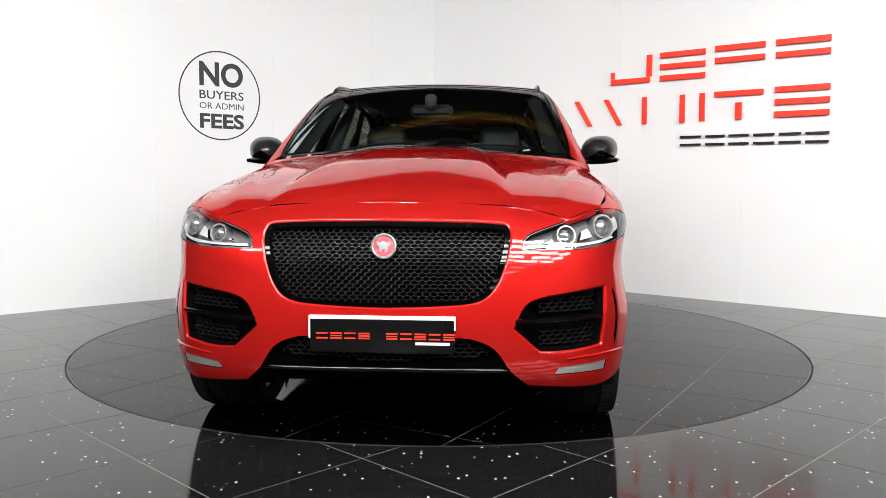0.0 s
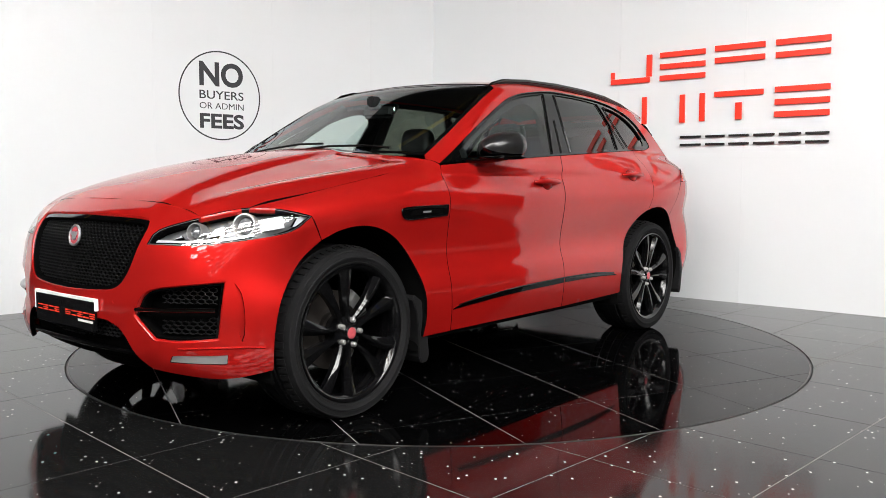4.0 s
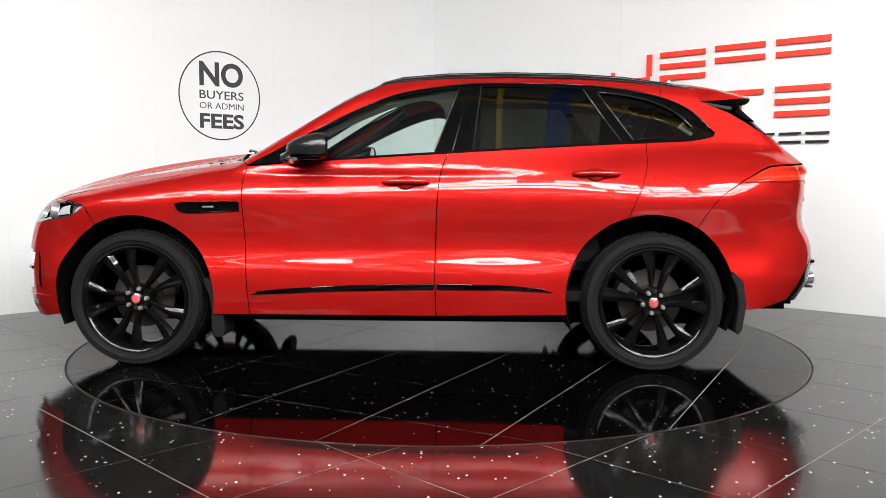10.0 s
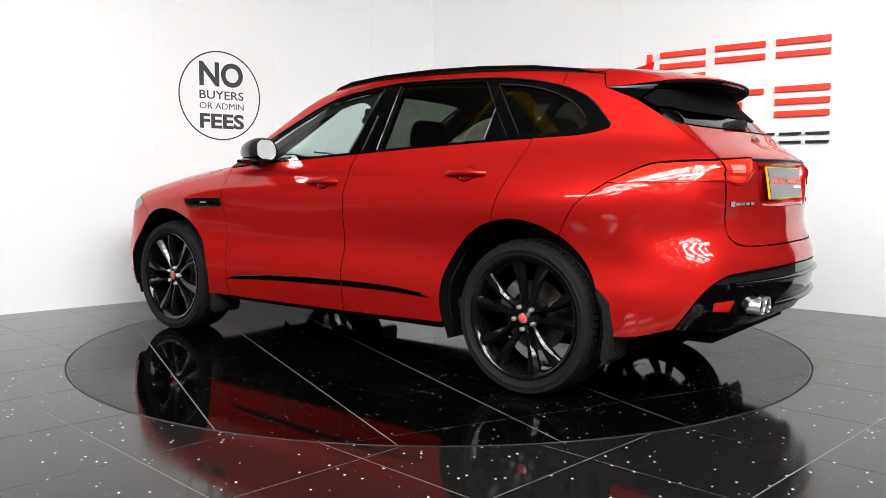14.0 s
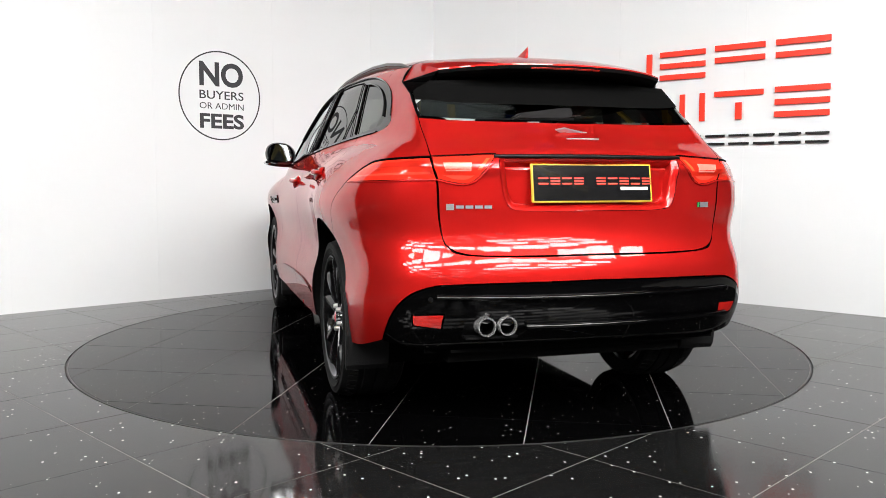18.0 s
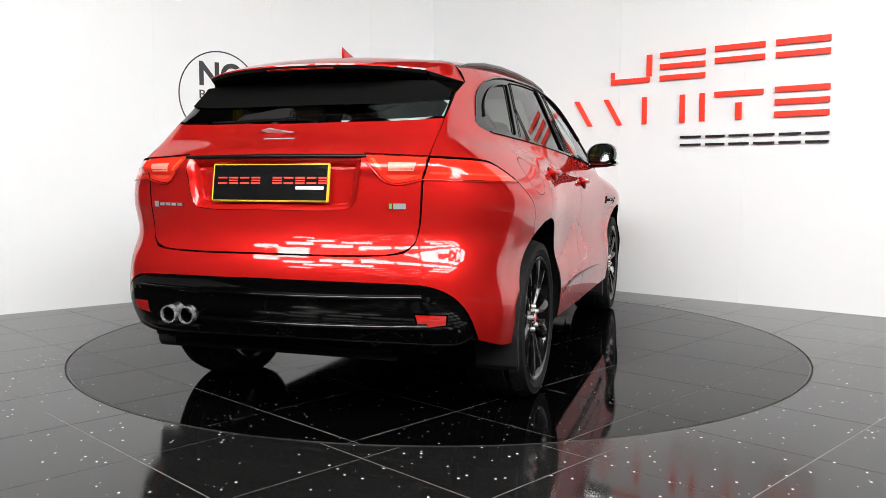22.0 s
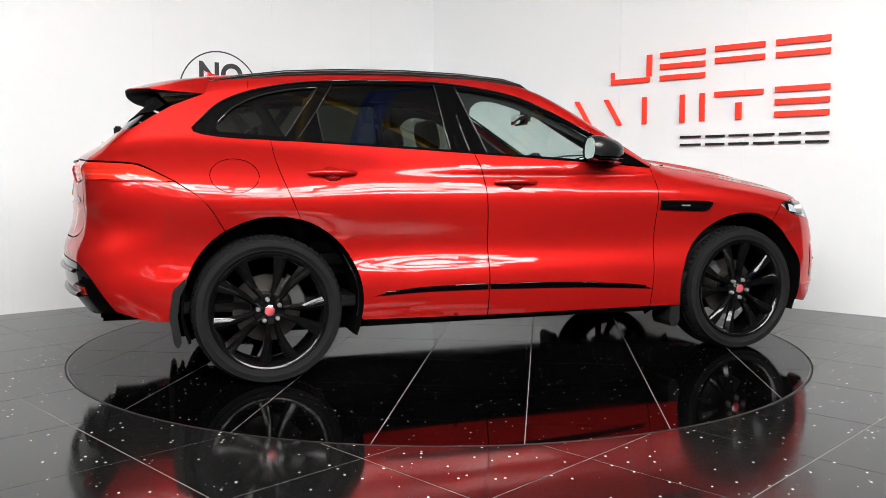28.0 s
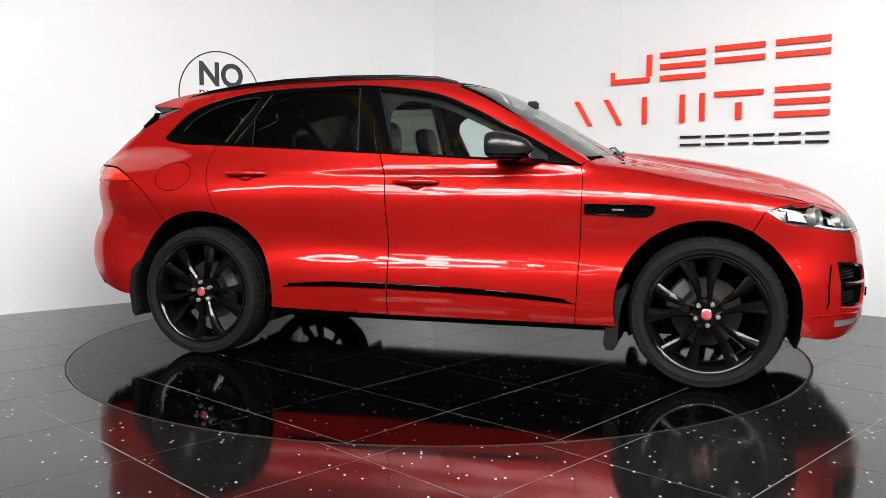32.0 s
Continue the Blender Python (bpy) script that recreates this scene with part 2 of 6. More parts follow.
def tile_mesh(pts, top, thick):
    bm = bmesh.new()
    res = tri([Vector(p) for p in pts], [], [list(range(len(pts)))], 1, 1e-6)
    vs = [bm.verts.new((p.x, p.y, top)) for p in res[0]]
    for f in res[2]:
        bm.faces.new([vs[i] for i in f])
    bmesh.ops.recalc_face_normals(bm, faces=bm.faces[:])
    for f in bm.faces:
        if f.normal.z < 0:
            f.normal_flip()
    edge = [e for e in bm.edges if len(e.link_faces) == 1]
    r = bmesh.ops.extrude_edge_only(bm, edges=edge)
    bmesh.ops.translate(bm, verts=[v for v in r["geom"] if isinstance(v, bmesh.types.BMVert)], vec=(0, 0, -thick))
    return bm


def hall():
    floor = tagged(part("floor", box(-9.95, 9.95, -32.15, 6.15, -0.30, -0.20), GROUT), "black polished stone floor tiles with pale joints", "floor", kind="structure")
    bed = bmesh.new()
    n = 96
    ins = [bed.verts.new((2.264 * math.cos(2 * math.pi * k / n), 2.264 * math.sin(2 * math.pi * k / n), -0.0013)) for k in range(n)]
    out = [bed.verts.new((14 * math.cos(2 * math.pi * k / n), 14 * math.sin(2 * math.pi * k / n) - 3.0, -0.0013)) for k in range(n)]
    low = [bed.verts.new((v.co.x, v.co.y, -0.08)) for v in ins]
    for k in range(n):
        j = (k + 1) % n
        bed.faces.new((ins[k], out[k], out[j], ins[j]))
        bed.faces.new((low[k], ins[k], ins[j], low[j]))
    part("screed", bed, GROUT, floor)
    # unseen slab, added so the floor behind the camera throws less light forward
    tagged(part("unseen_dark_floor", box(-9.8, 9.8, -32.0, -5.75, 0.0005, 0.006, 0.001), DARKFLOOR), "unseen dark matte slab added behind the turntable bay to cut bounced light", "floor", kind="structure")
    c = math.sqrt(0.5)
    u = (c, c)
    for i in range(-16, 17):
        for j in range(-16, 17):
            # joints run along x+y and x-y; first lines at -1.83 and 2.105
            a, b = (-1.83 / math.sqrt(2)) + (i + 0.5) * PITCH, (2.105 / math.sqrt(2)) + (j + 0.5) * PITCH
            cx, cy = c * (a + b), c * (a - b)
            if not (-6.2 < cx < 6.2 and -6.2 < cy < 4.4) or (cy > 3.9 - 0.86 * abs(cx) + 0.55):
                continue
            pts = cut_square(cx, cy, u, PITCH / 2 - 0.0022, False, 2.2622)
            if pts:
                part("tile", tile_mesh(pts, 0.0, 0.012), TILE, floor)
    # panelled walls that meet behind the turntable
    for name, d, joints in (("wall_left", LEFT_DIR, (0.85, 1.99, 3.13, 4.30)), ("wall_right", RIGHT_DIR, (1.10, 2.269, 3.428, 4.60))):
        back = Vector((d.y, -d.x, 0))
        if back.y < 0:
            back = -back
        m = Matrix((( d.x, back.x, 0, CORNER.x), (d.y, back.y, 0, CORNER.y), (0, 0, 1, 0), (0, 0, 0, 1)))
        bm = box(-0.05, 5.6, 0.012, 0.15, 0, 4.2)
        bmesh.ops.transform(bm, matrix=m, verts=bm.verts[:])
        bmesh.ops.recalc_face_normals(bm, faces=bm.faces[:])
        w = tagged(part(name, bm, STRIP), "white panelled showroom wall", "wall", kind="structure")
        edges = (0.0,) + joints + (5.6,)
        for a, b in zip(edges, edges[1:]):
            bm = box(a + 0.0004, b - 0.0004, 0.0, 0.012, 0.0, 4.18)
            bmesh.ops.transform(bm, matrix=m, verts=bm.verts[:])
            bmesh.ops.recalc_face_normals(bm, faces=bm.faces[:])
            part("panel", bm, WALLWHITE, w)
        for a in joints[1 if name == "wall_right" else 2:]:
            bm = box(a - 0.007, a + 0.007, -0.004, 0.0, 0.0, 4.18, 0.0015)
            bmesh.ops.transform(bm, matrix=m, verts=bm.verts[:])
            bmesh.ops.recalc_face_normals(bm, faces=bm.faces[:])
            part("cover_strip", bm, WALLWHITE, w)
    hatch = box(1.58, 2.22, -0.012, -0.0005, 0.19, 0.77, 0.002)
    d, back = RIGHT_DIR, Vector((-RIGHT_DIR.y, RIGHT_DIR.x, 0))
    bmesh.ops.transform(hatch, matrix=Matrix(((d.x, back.x, 0, CORNER.x), (d.y, back.y, 0, CORNER.y), (0, 0, 1, 0), (0, 0, 0, 1))), verts=hatch.verts[:])
    bmesh.ops.recalc_face_normals(hatch, faces=hatch.faces[:])
    tagged(part("wall_hatch", hatch, WALLWHITE), "low white hatch board on the panelled wall", "hatch")
    for name, b in (("wall_back", (-9.8, 9.8, -32.15, -32.0, 0, 6.6)), ("wall_west", (-9.95, -9.8, -32.15, 6.0, 0, 6.6)), ("wall_east", (9.8, 9.95, -32.15, 6.0, 0, 6.6)), ("wall_front", (-9.8, 9.8, 6.0, 6.15, 0, 6.6))):
        tagged(part(name, box(*b), GREYWALL), "plain grey hall wall", "wall", kind="structure")
    tagged(part("ceiling", box(-9.95, 9.95, -32.15, 6.15, 6.6, 6.75), CEIL), "grey hall ceiling", "ceiling", kind="structure")
    # tilted floodlight panels high behind the camera, under a dark ceiling with painted steelwork
    for y, z, tall, wide, bearings in ((-5.7, 5.32, 0.50, 0.65, (-35, -20, -5, 10, 24, 37, 46, 53)), (-6.8, 5.30, 0.54, 0.70, (-46, -38, -27, -15, -2, 11, 23, 35, 43)), (-8.4, 5.28, 0.60, 0.80, (-36, -25, -13, -1, 11, 22, 32, 41)),
                                       (-10.2, 5.26, 0.60, 0.85, (-30, -19, 17, 28, 37)), (-12.4, 5.27, 0.60, 0.90, (-35, 13, 22, 31))):
        for bearing in bearings:
            x = math.tan(radians(bearing)) * -y
            lamp = new("light_panel")
            lamp.matrix_basis = look((x, y, z), (0.35 * x, 1.0, 1.2))
            tagged(lamp, "white rectangular light panel hung under the ceiling, switched on", "light panel", "light panels")
            h = tall / 2
            part("frame", merged(box(-wide - 0.03, wide + 0.03, h + 0.002, h + 0.03, -0.02, 0.03, 0.004), box(-wide - 0.03, wide + 0.03, -h - 0.03, -h - 0.002, -0.02, 0.03, 0.004), box(-wide - 0.03, -wide - 0.002, -h, h, -0.02, 0.03, 0.004), box(wide + 0.002, wide + 0.03, -h, h, -0.02, 0.03, 0.004)), STRIP, lamp)
            back = lamp.matrix_basis.inverted()
            for q in (-0.4, 0.4):
                foot = lamp.matrix_basis @ Vector((q, h + 0.016, 0.025))
                part("hanger", tube([back @ foot, back @ Vector((foot.x, foot.y, 6.61))], 0.012, 6), STEEL, lamp)
            part("diffuser", box(-wide, wide, -h, h, -0.012, -0.001), LAMPGLOW, lamp)
    # strong floodlights between the rows
    for x, y, z in ((-2.4, -5.2, 4.75), (-0.8, -5.6, 4.75), (0.9, -5.6, 4.75), (2.4, -5.2, 4.75), (3.6, -4.4, 4.75)):
        lamp = new("floodlight")
        lamp.matrix_basis = look((x, y, z), (0.2 * x, 0.0, 1.0))
        tagged(lamp, "small strong white floodlight hung under the ceiling, switched on", "floodlight", "floodlights")
        part("body", box(-0.26, 0.26, -0.21, 0.21, 0.0, 0.09, 0.02), SATIN, lamp)
        top = lamp.matrix_basis @ Vector((0, 0, 0.08))
        part("hanger", tube([(0, 0, 0.08), lamp.matrix_basis.inverted() @ Vector((top.x, top.y, 6.61))], 0.015, 6), STEEL, lamp)
        part("lens", box(-0.22, 0.22, -0.17, 0.17, -0.012, -0.001), SPOTGLOW, lamp)
    # rows of strip lights along the hall beyond
    for j, y in enumerate((-12.6, -15.4, -18.6, -22.2, -26.0, -30.0)):
        for k in range(5):
            lamp = new("strip_light")
            lamp.matrix_basis = pose(-6.6 + 3.3 * k + 0.4 * (j % 2), y, 5.7)
            tagged(lamp, "long white strip light hung under the hall ceiling, switched on", "strip light", "strip lights")
            part("housing", box(-0.92, 0.92, -0.18, 0.18, 0.0, 0.06, 0.01), STRIP, lamp)
            for q in (-0.6, 0.6):
                part("hanger", tube([(q, 0, 0.05), (q, 0, 0.91)], 0.01, 6), STEEL, lamp)
            part("diffuser", box(-0.9, 0.9, -0.16, 0.16, -0.08, -0.001, 0.02), TUBEGLOW, lamp)
    for k in range(14):
        y = -28.0 + 2.35 * k
        rib = [(-9.85 + 19.7 * i / 16, y, 4.6 + 1.8 * math.sin(math.pi * i / 16)) for i in range(17)]
        tagged(part("roof_rib", tube(rib, 0.055, 8), BEAMYELLOW), "yellow painted curved steel roof rib", "roof rib", "roof ribs")
    for x in (-4.0, 0.6, 4.5):
        tagged(part("roof_beam", box(x - 0.05, x + 0.05, -31, 2.0, 6.0, 6.2, 0.01), BEAMYELLOW), "yellow painted straight steel roof beam", "roof beam", "roof beams")
    tagged(part("blue_beam", box(1.4, 1.7, -31, 1.0, 5.6, 5.9, 0.01), BEAMBLUE), "blue painted steel crane beam under the roof", "roof beam")


def turntable():
    table = new("turntable")
    tagged(table, "round revolving car turntable laid with black stone tiles", "turntable")
    bm = lathe([(0.0, -0.10), (2.2475, -0.10), (2.2475, -0.0013), (0.0, -0.0013)], 128, True)
    bmesh.ops.transform(bm, matrix=Matrix.Rotation(radians(90), 4, "X"), verts=bm.verts[:])
    part("deck", bm, GROUT, table)
    prof = [(2.246, -0.06), (2.2545, -0.06), (2.2545, 0.0), (2.2515, 0.0005), (2.246, 0.0)]
    bm = lathe(prof, 160, True)
    bmesh.ops.transform(bm, matrix=Matrix.Rotation(radians(90), 4, "X"), verts=bm.verts[:])
    part("edge_ring", bm, RINGMETAL, table, "thin dull metal rim")
    a = radians(64.5)
    u, w = (math.cos(a), math.sin(a)), (-math.sin(a), math.cos(a))
    for i in range(-5, 6):
        for j in range(-5, 6):
            s, q = 0.44 + (i + 0.5) * PITCH, 0.20 + (j + 0.5) * PITCH
            cx, cy = u[0] * s + w[0] * q + OX, u[1] * s + w[1] * q
            pts = cut_square(cx, cy, u, PITCH / 2 - 0.0022, True, 2.244)
            if pts:
                part("tile", tile_mesh(pts, 0.0, 0.012), TILE2, table)
    return table



# ---- the car's skin: smooth joins of side, top, nose and tail surfaces (car space: x forward, y left, z up) ----
def spline(pairs):
    """A natural cubic through (t, v) pairs, straight beyond its ends."""
    t, v = np.array([p[0] for p in pairs], float), np.array([p[1] for p in pairs], float)
    n, h = len(t), np.diff(t)
    a, b = np.eye(n), np.zeros(n)
    for i in range(1, n - 1):
        a[i, i - 1:i + 2] = h[i - 1], 2 * (h[i - 1] + h[i]), h[i]
        b[i] = 6 * ((v[i + 1] - v[i]) / h[i] - (v[i] - v[i - 1]) / h[i - 1])
    m = np.linalg.solve(a, b)
    s0 = (v[1] - v[0]) / h[0] - h[0] * m[1] / 6
    s1 = (v[-1] - v[-2]) / h[-1] + h[-1] * m[-2] / 6

    c = np.linspace(t[0], t[-1], 6000)
    i = np.clip(np.searchsorted(t, c) - 1, 0, n - 2)
    d, e = c - t[i], t[i + 1] - c
    w = m[i] * e ** 3 / (6 * h[i]) + m[i + 1] * d ** 3 / (6 * h[i]) + (v[i] / h[i] - m[i] * h[i] / 6) * e + (v[i + 1] / h[i] - m[i + 1] * h[i] / 6) * d
    c, w = np.r_[c[0] - 3, c, c[-1] + 3], np.r_[w[0] - 3 * s0, w, w[-1] + 3 * s1]
    return lambda q: np.interp(q, c, w)


def smax(a, b, k):
    h = np.maximum(k - np.abs(a - b), 0) / k
    return np.maximum(a, b) + h * h * k / 4


def bump(x, c, w):
    return np.exp(-((x - c) / w) ** 2)


TOP = spline([(-2.45, 1.18), (-2.2, 1.255), (-1.9, 1.30), (-1.5, 1.312), (-1.0, 1.298), (-0.3, 1.265), (0.5, 1.228), (0.9, 1.203), (1.1, 1.176), (1.35, 1.137), (1.6, 1.094), (1.85, 1.040), (2.0, 0.996), (2.12, 0.945), (2.3, 0.845)])
SIDE = spline([(0.2, 0.893), (0.3, 0.917), (0.38, 0.929), (0.46, 0.934), (0.53, 0.931), (0.59, 0.919), (0.66, 0.907), (0.74, 0.907), (0.87, 0.932), (0.95, 0.943), (1.0, 0.938), (1.1, 0.911), (1.2, 0.87), (1.3, 0.82)])
DOOR = spline([(0.2, 0.893), (0.3, 0.917), (0.38, 0.930), (0.46, 0.937), (0.52, 0.936), (0.57, 0.929), (0.62, 0.915), (0.67, 0.908), (0.72, 0.910), (0.78, 0.917), (0.84, 0.924), (0.90, 0.929), (0.95, 0.929), (0.99, 0.922), (1.04, 0.909), (1.1, 0.891), (1.2, 0.860), (1.3, 0.815)])
NOSE = spline([(0.2, 2.16), (0.3, 2.24), (0.42, 2.268), (0.55, 2.266), (0.66, 2.252), (0.8, 2.225), (0.9, 2.195), (1.0, 2.14), (1.1, 2.05)])
TAIL = spline([(0.2, -2.25), (0.36, -2.36), (0.5, -2.444), (0.62, -2.456), (0.7, -2.448), (0.8, -2.412), (0.95, -2.404), (1.1, -2.404), (1.16, -2.392), (1.225, -2.312), (1.3, -2.198), (1.5, -1.95)])
ROOF = spline([(-2.3, 1.50), (-2.0, 1.572), (-1.7, 1.612), (-1.4, 1.638), (-1.0, 1.655), (-0.5, 1.661), (-0.1, 1.645), (0.15, 1.608), (0.4, 1.54), (0.7, 1.40)])


def skin(x, y, z):
    """Below 0 inside the car, 0 on its skin."""
    y = np.abs(y)
    side = SIDE(z) - 0.06 * np.clip((-1.2 - x) / 1.2, 0, None) ** 2 - 0.05 * np.clip((x - 1.35) / 0.9, 0, None) ** 2
    side = side + 0.030 * bump(x, -1.45, 0.5) * bump(z, 0.82, 0.25) + 0.026 * bump(x, 1.437, 0.42) * bump(z, 0.75, 0.28)
    side = side - 0.012 * bump(x, -0.62, 0.40) * bump(z, 0.70, 0.12) + 0.012 * bump(x, -1.55, 0.42) * bump(z, 0.93, 0.11)
    side = side + 0.022 * np.clip((x - 0.9) / 0.7, 0, 1) * (bump(z, 1.06, 0.10) + bump(z, 0.45, 0.2))
    side = side - 0.030 * bump(z, 1.2, 0.13) * np.clip((-0.9 - x) / 0.9, 0, 1.3)
    doors = np.exp(-((x + 0.15) / 0.95) ** 4)
    side = side + doors * (DOOR(z) - SIDE(z))
    ridge = 0.75 - 0.2 * np.clip(x - 1.2, 0, 1) ** 2
    dome = 0.026 * (np.tanh((y - 0.30 - 0.17 * (x - 1.0)) / 0.028) - 1) * -0.5 * bump(x, 1.45, 0.62) + 0.012 * bump(y, ridge, 0.05) * bump(x, 1.6, 0.5)
    top = TOP(x) - 0.13 * y ** 2 + dome
    body = smax((y - side) * 0.97, (z - top) * 0.97, 0.17 - 0.04 * np.clip(x - 0.6, 0, 1))
    body = smax(body, (x - NOSE(z) + 0.19 * y ** 2 + (0.22 + 0.06 * bump(z, 0.40, 0.15)) * y ** 6) * 0.93, 0.15)
    body = smax(body, (TAIL(z + 0.02 * y ** 2) - 0.012 + 0.24 * y ** 2 + 0.42 * y ** 10 + 0.06 * y ** 4 * bump(z, 0.81, 0.09) - x) * 0.93, 0.13)
    wall = 0.888 - 0.43 * (z - 1.12) - 0.10 * (np.clip(-0.2 - x, 0, None) / 1.5) ** 2 - 0.04 * np.clip(x, 0, None) ** 2
    cab = smax((y - wall) * 0.92, (z - ROOF(x) + 0.09 * y ** 2) * 0.98, 0.09)
    cab = smax(cab, (x - 0.935 + 1.72 * (z - 1.19) + 0.28 * y ** 2) * 0.50, 0.05)
    cab = smax(cab, (-2.20 + 1.08 * (np.minimum(z, 1.45) - 1.28) + 0.17 * y ** 2 - x) * 0.66, 0.05)
    cab = smax(cab, 1.08 - z, 0.04)
    return -smax(-body, -cab, 0.03)


def meet(origin, way, far=1.6):
    """Where rays from inside the car leave its skin: the last crossing by steps, then halving."""
    steps = np.linspace(0.02, far, 54)
    probe = origin[None] + way[None] * steps[:, None, None]
    inside = skin(probe[..., 0], probe[..., 1], probe[..., 2]) < 0
    last = np.where(inside.any(0), len(steps) - 1 - np.argmax(inside[::-1], 0), 0)
    lo, hi = steps[last], steps[np.minimum(last + 1, len(steps) - 1)]
    for _ in range(18):
        mid = (lo + hi) / 2
        ins = skin(*(origin + way * mid[:, None]).T) < 0
        lo, hi = np.where(ins, mid, lo), np.where(ins, hi, mid)
    return origin + way * ((lo + hi) / 2)[:, None]


def slope(p):
    """Unit normals of the skin at points p."""
    e = 0.004
    g = np.stack([skin(*(p + d).T) - skin(*(p - d).T) for d in np.eye(3) * e], 1)
    return g / np.linalg.norm(g, axis=1)[:, None]


# ---- charts: ways to lay a flat outline on the skin ----
def side_fwd(a):
    o = np.stack([a[:, 0], np.zeros(len(a)), a[:, 1]], 1)
    return o, np.tile((0.0, 1.0, 0.0), (len(a), 1))


def top_fwd(a):
    o = np.stack([a[:, 0], a[:, 1], np.full(len(a), 0.8)], 1)
    return o, np.tile((0.0, 0.0, 1.0), (len(a), 1))


def over_fwd(a):
    t = a[:, 1] / 0.6
    o = np.stack([a[:, 0], np.full(len(a), 0.3), np.full(len(a), 0.78)], 1)
    return o, np.stack([np.zeros(len(a)), np.cos(t), np.sin(t)], 1)


def nose_fwd(a):
    t = a[:, 0] / 0.95
    o = np.stack([np.full(len(a), 1.15), np.zeros(len(a)), a[:, 1]], 1)
    return o, np.stack([np.cos(t), np.sin(t), np.zeros(len(a))], 1)


def tail_fwd(a):
    t = a[:, 0] / 0.95
    o = np.stack([np.full(len(a), -1.35), np.zeros(len(a)), a[:, 1]], 1)
    return o, np.stack([-np.cos(t), np.sin(t), np.zeros(len(a))], 1)


CHARTS = {
    "side": (side_fwd, lambda p: (p[0], p[2])),
    "top": (top_fwd, lambda p: (p[0], p[1])),
    "over": (over_fwd, lambda p: (p[0], 0.6 * math.atan2(p[2] - 0.78, p[1] - 0.3))),
    "nose": (nose_fwd, lambda p: (0.95 * math.atan2(p[1], p[0] - 1.15), p[2])),
    "tail": (tail_fwd, lambda p: (0.95 * math.atan2(p[1], -1.35 - p[0]), p[2])),
}


def on(chart, pts, lift=0.0):
    """Points of a chart laid on the skin, with normals."""
    p = meet(*CHARTS[chart][0](np.asarray(pts, float)))
    n = slope(p)
    return p + n * lift, n


from functools import lru_cache


@lru_cache(None)
def S(x, z):
    """The skin's point seen from the side."""
    return tuple(meet(np.array([[x, 0, z]], float), np.array([[0, 1.0, 0]]))[0])


@lru_cache(None)
def T(x, y):
    """The skin's point seen from above."""
    return tuple(meet(np.array([[x, y, 0.8]], float), np.array([[0, 0, 1.0]]))[0])


def flow(pts, step=0.02):
    """A smooth line through points (Catmull-Rom), evenly stepped; two points give a straight line."""
    p = np.asarray(pts, float)
    if len(p) == 2:
        n = max(1, int(np.linalg.norm(p[1] - p[0]) / step))
        return [p[0] + (p[1] - p[0]) * k / n for k in range(n)]
    q = np.vstack([2 * p[0] - p[1], p, 2 * p[-1] - p[-2]])
    out = []
    for i in range(1, len(q) - 2):
        a, b, c, d = q[i - 1:i + 3]
        n = max(1, int(np.linalg.norm(c - b) / step))
        for k in range(n):
            s = k / n
            out.append(0.5 * (2 * b + (c - a) * s + (2 * a - 5 * b + 4 * c - d) * s * s + (3 * b - a - 3 * c + d) * s ** 3))
    return out


def outline(chart, segs, mirror=False, step=0.02):
    """A closed outline in a chart from lines of points (3D or chart points), each line smooth, sharp where lines meet."""
    inv = CHARTS[chart][1]
    out = []
    for s in segs:
        out += flow([inv(p) if len(p) == 3 else p for p in s], step)
    if mirror:
        end = segs[-1][-1]
        out.append(np.array(inv(end) if len(end) == 3 else end, float))
        k = 0 if chart in ("nose", "tail") else 1
        flip = np.array([-1.0, 1.0]) if k == 0 else np.array([1.0, -1.0])
        out += [p * flip for p in out[-2:0:-1]]
    return np.array(out)


def inset(loop, d):
    """Moves a closed outline inwards by d."""
    if not d:
        return loop
    nx, pv = np.roll(loop, -1, 0), np.roll(loop, 1, 0)
    t1, t2 = nx - loop, loop - pv
    area = np.sum(loop[:, 0] * nx[:, 1] - nx[:, 0] * loop[:, 1])
    sg = 1 if area > 0 else -1
    n1 = np.stack([-t1[:, 1], t1[:, 0]], 1) * sg
    n2 = np.stack([-t2[:, 1], t2[:, 0]], 1) * sg
    n1 /= np.linalg.norm(n1, axis=1)[:, None] + 1e-9
    n2 /= np.linalg.norm(n2, axis=1)[:, None] + 1e-9
    n = n1 + n2
    n /= np.maximum(np.sum(n * n1, 1), 0.6)[:, None]
    return loop + n * d


def within(pts, loop):
    x, y = pts[:, 0], pts[:, 1]
    c = np.zeros(len(pts), bool)
    a, b = loop, np.roll(loop, -1, 0)
    for (x0, y0), (x1, y1) in zip(a, b):
        if y0 != y1:
            c ^= ((y0 > y) != (y1 > y)) & (x < (x1 - x0) * (y - y0) / (y1 - y0) + x0)
    return c


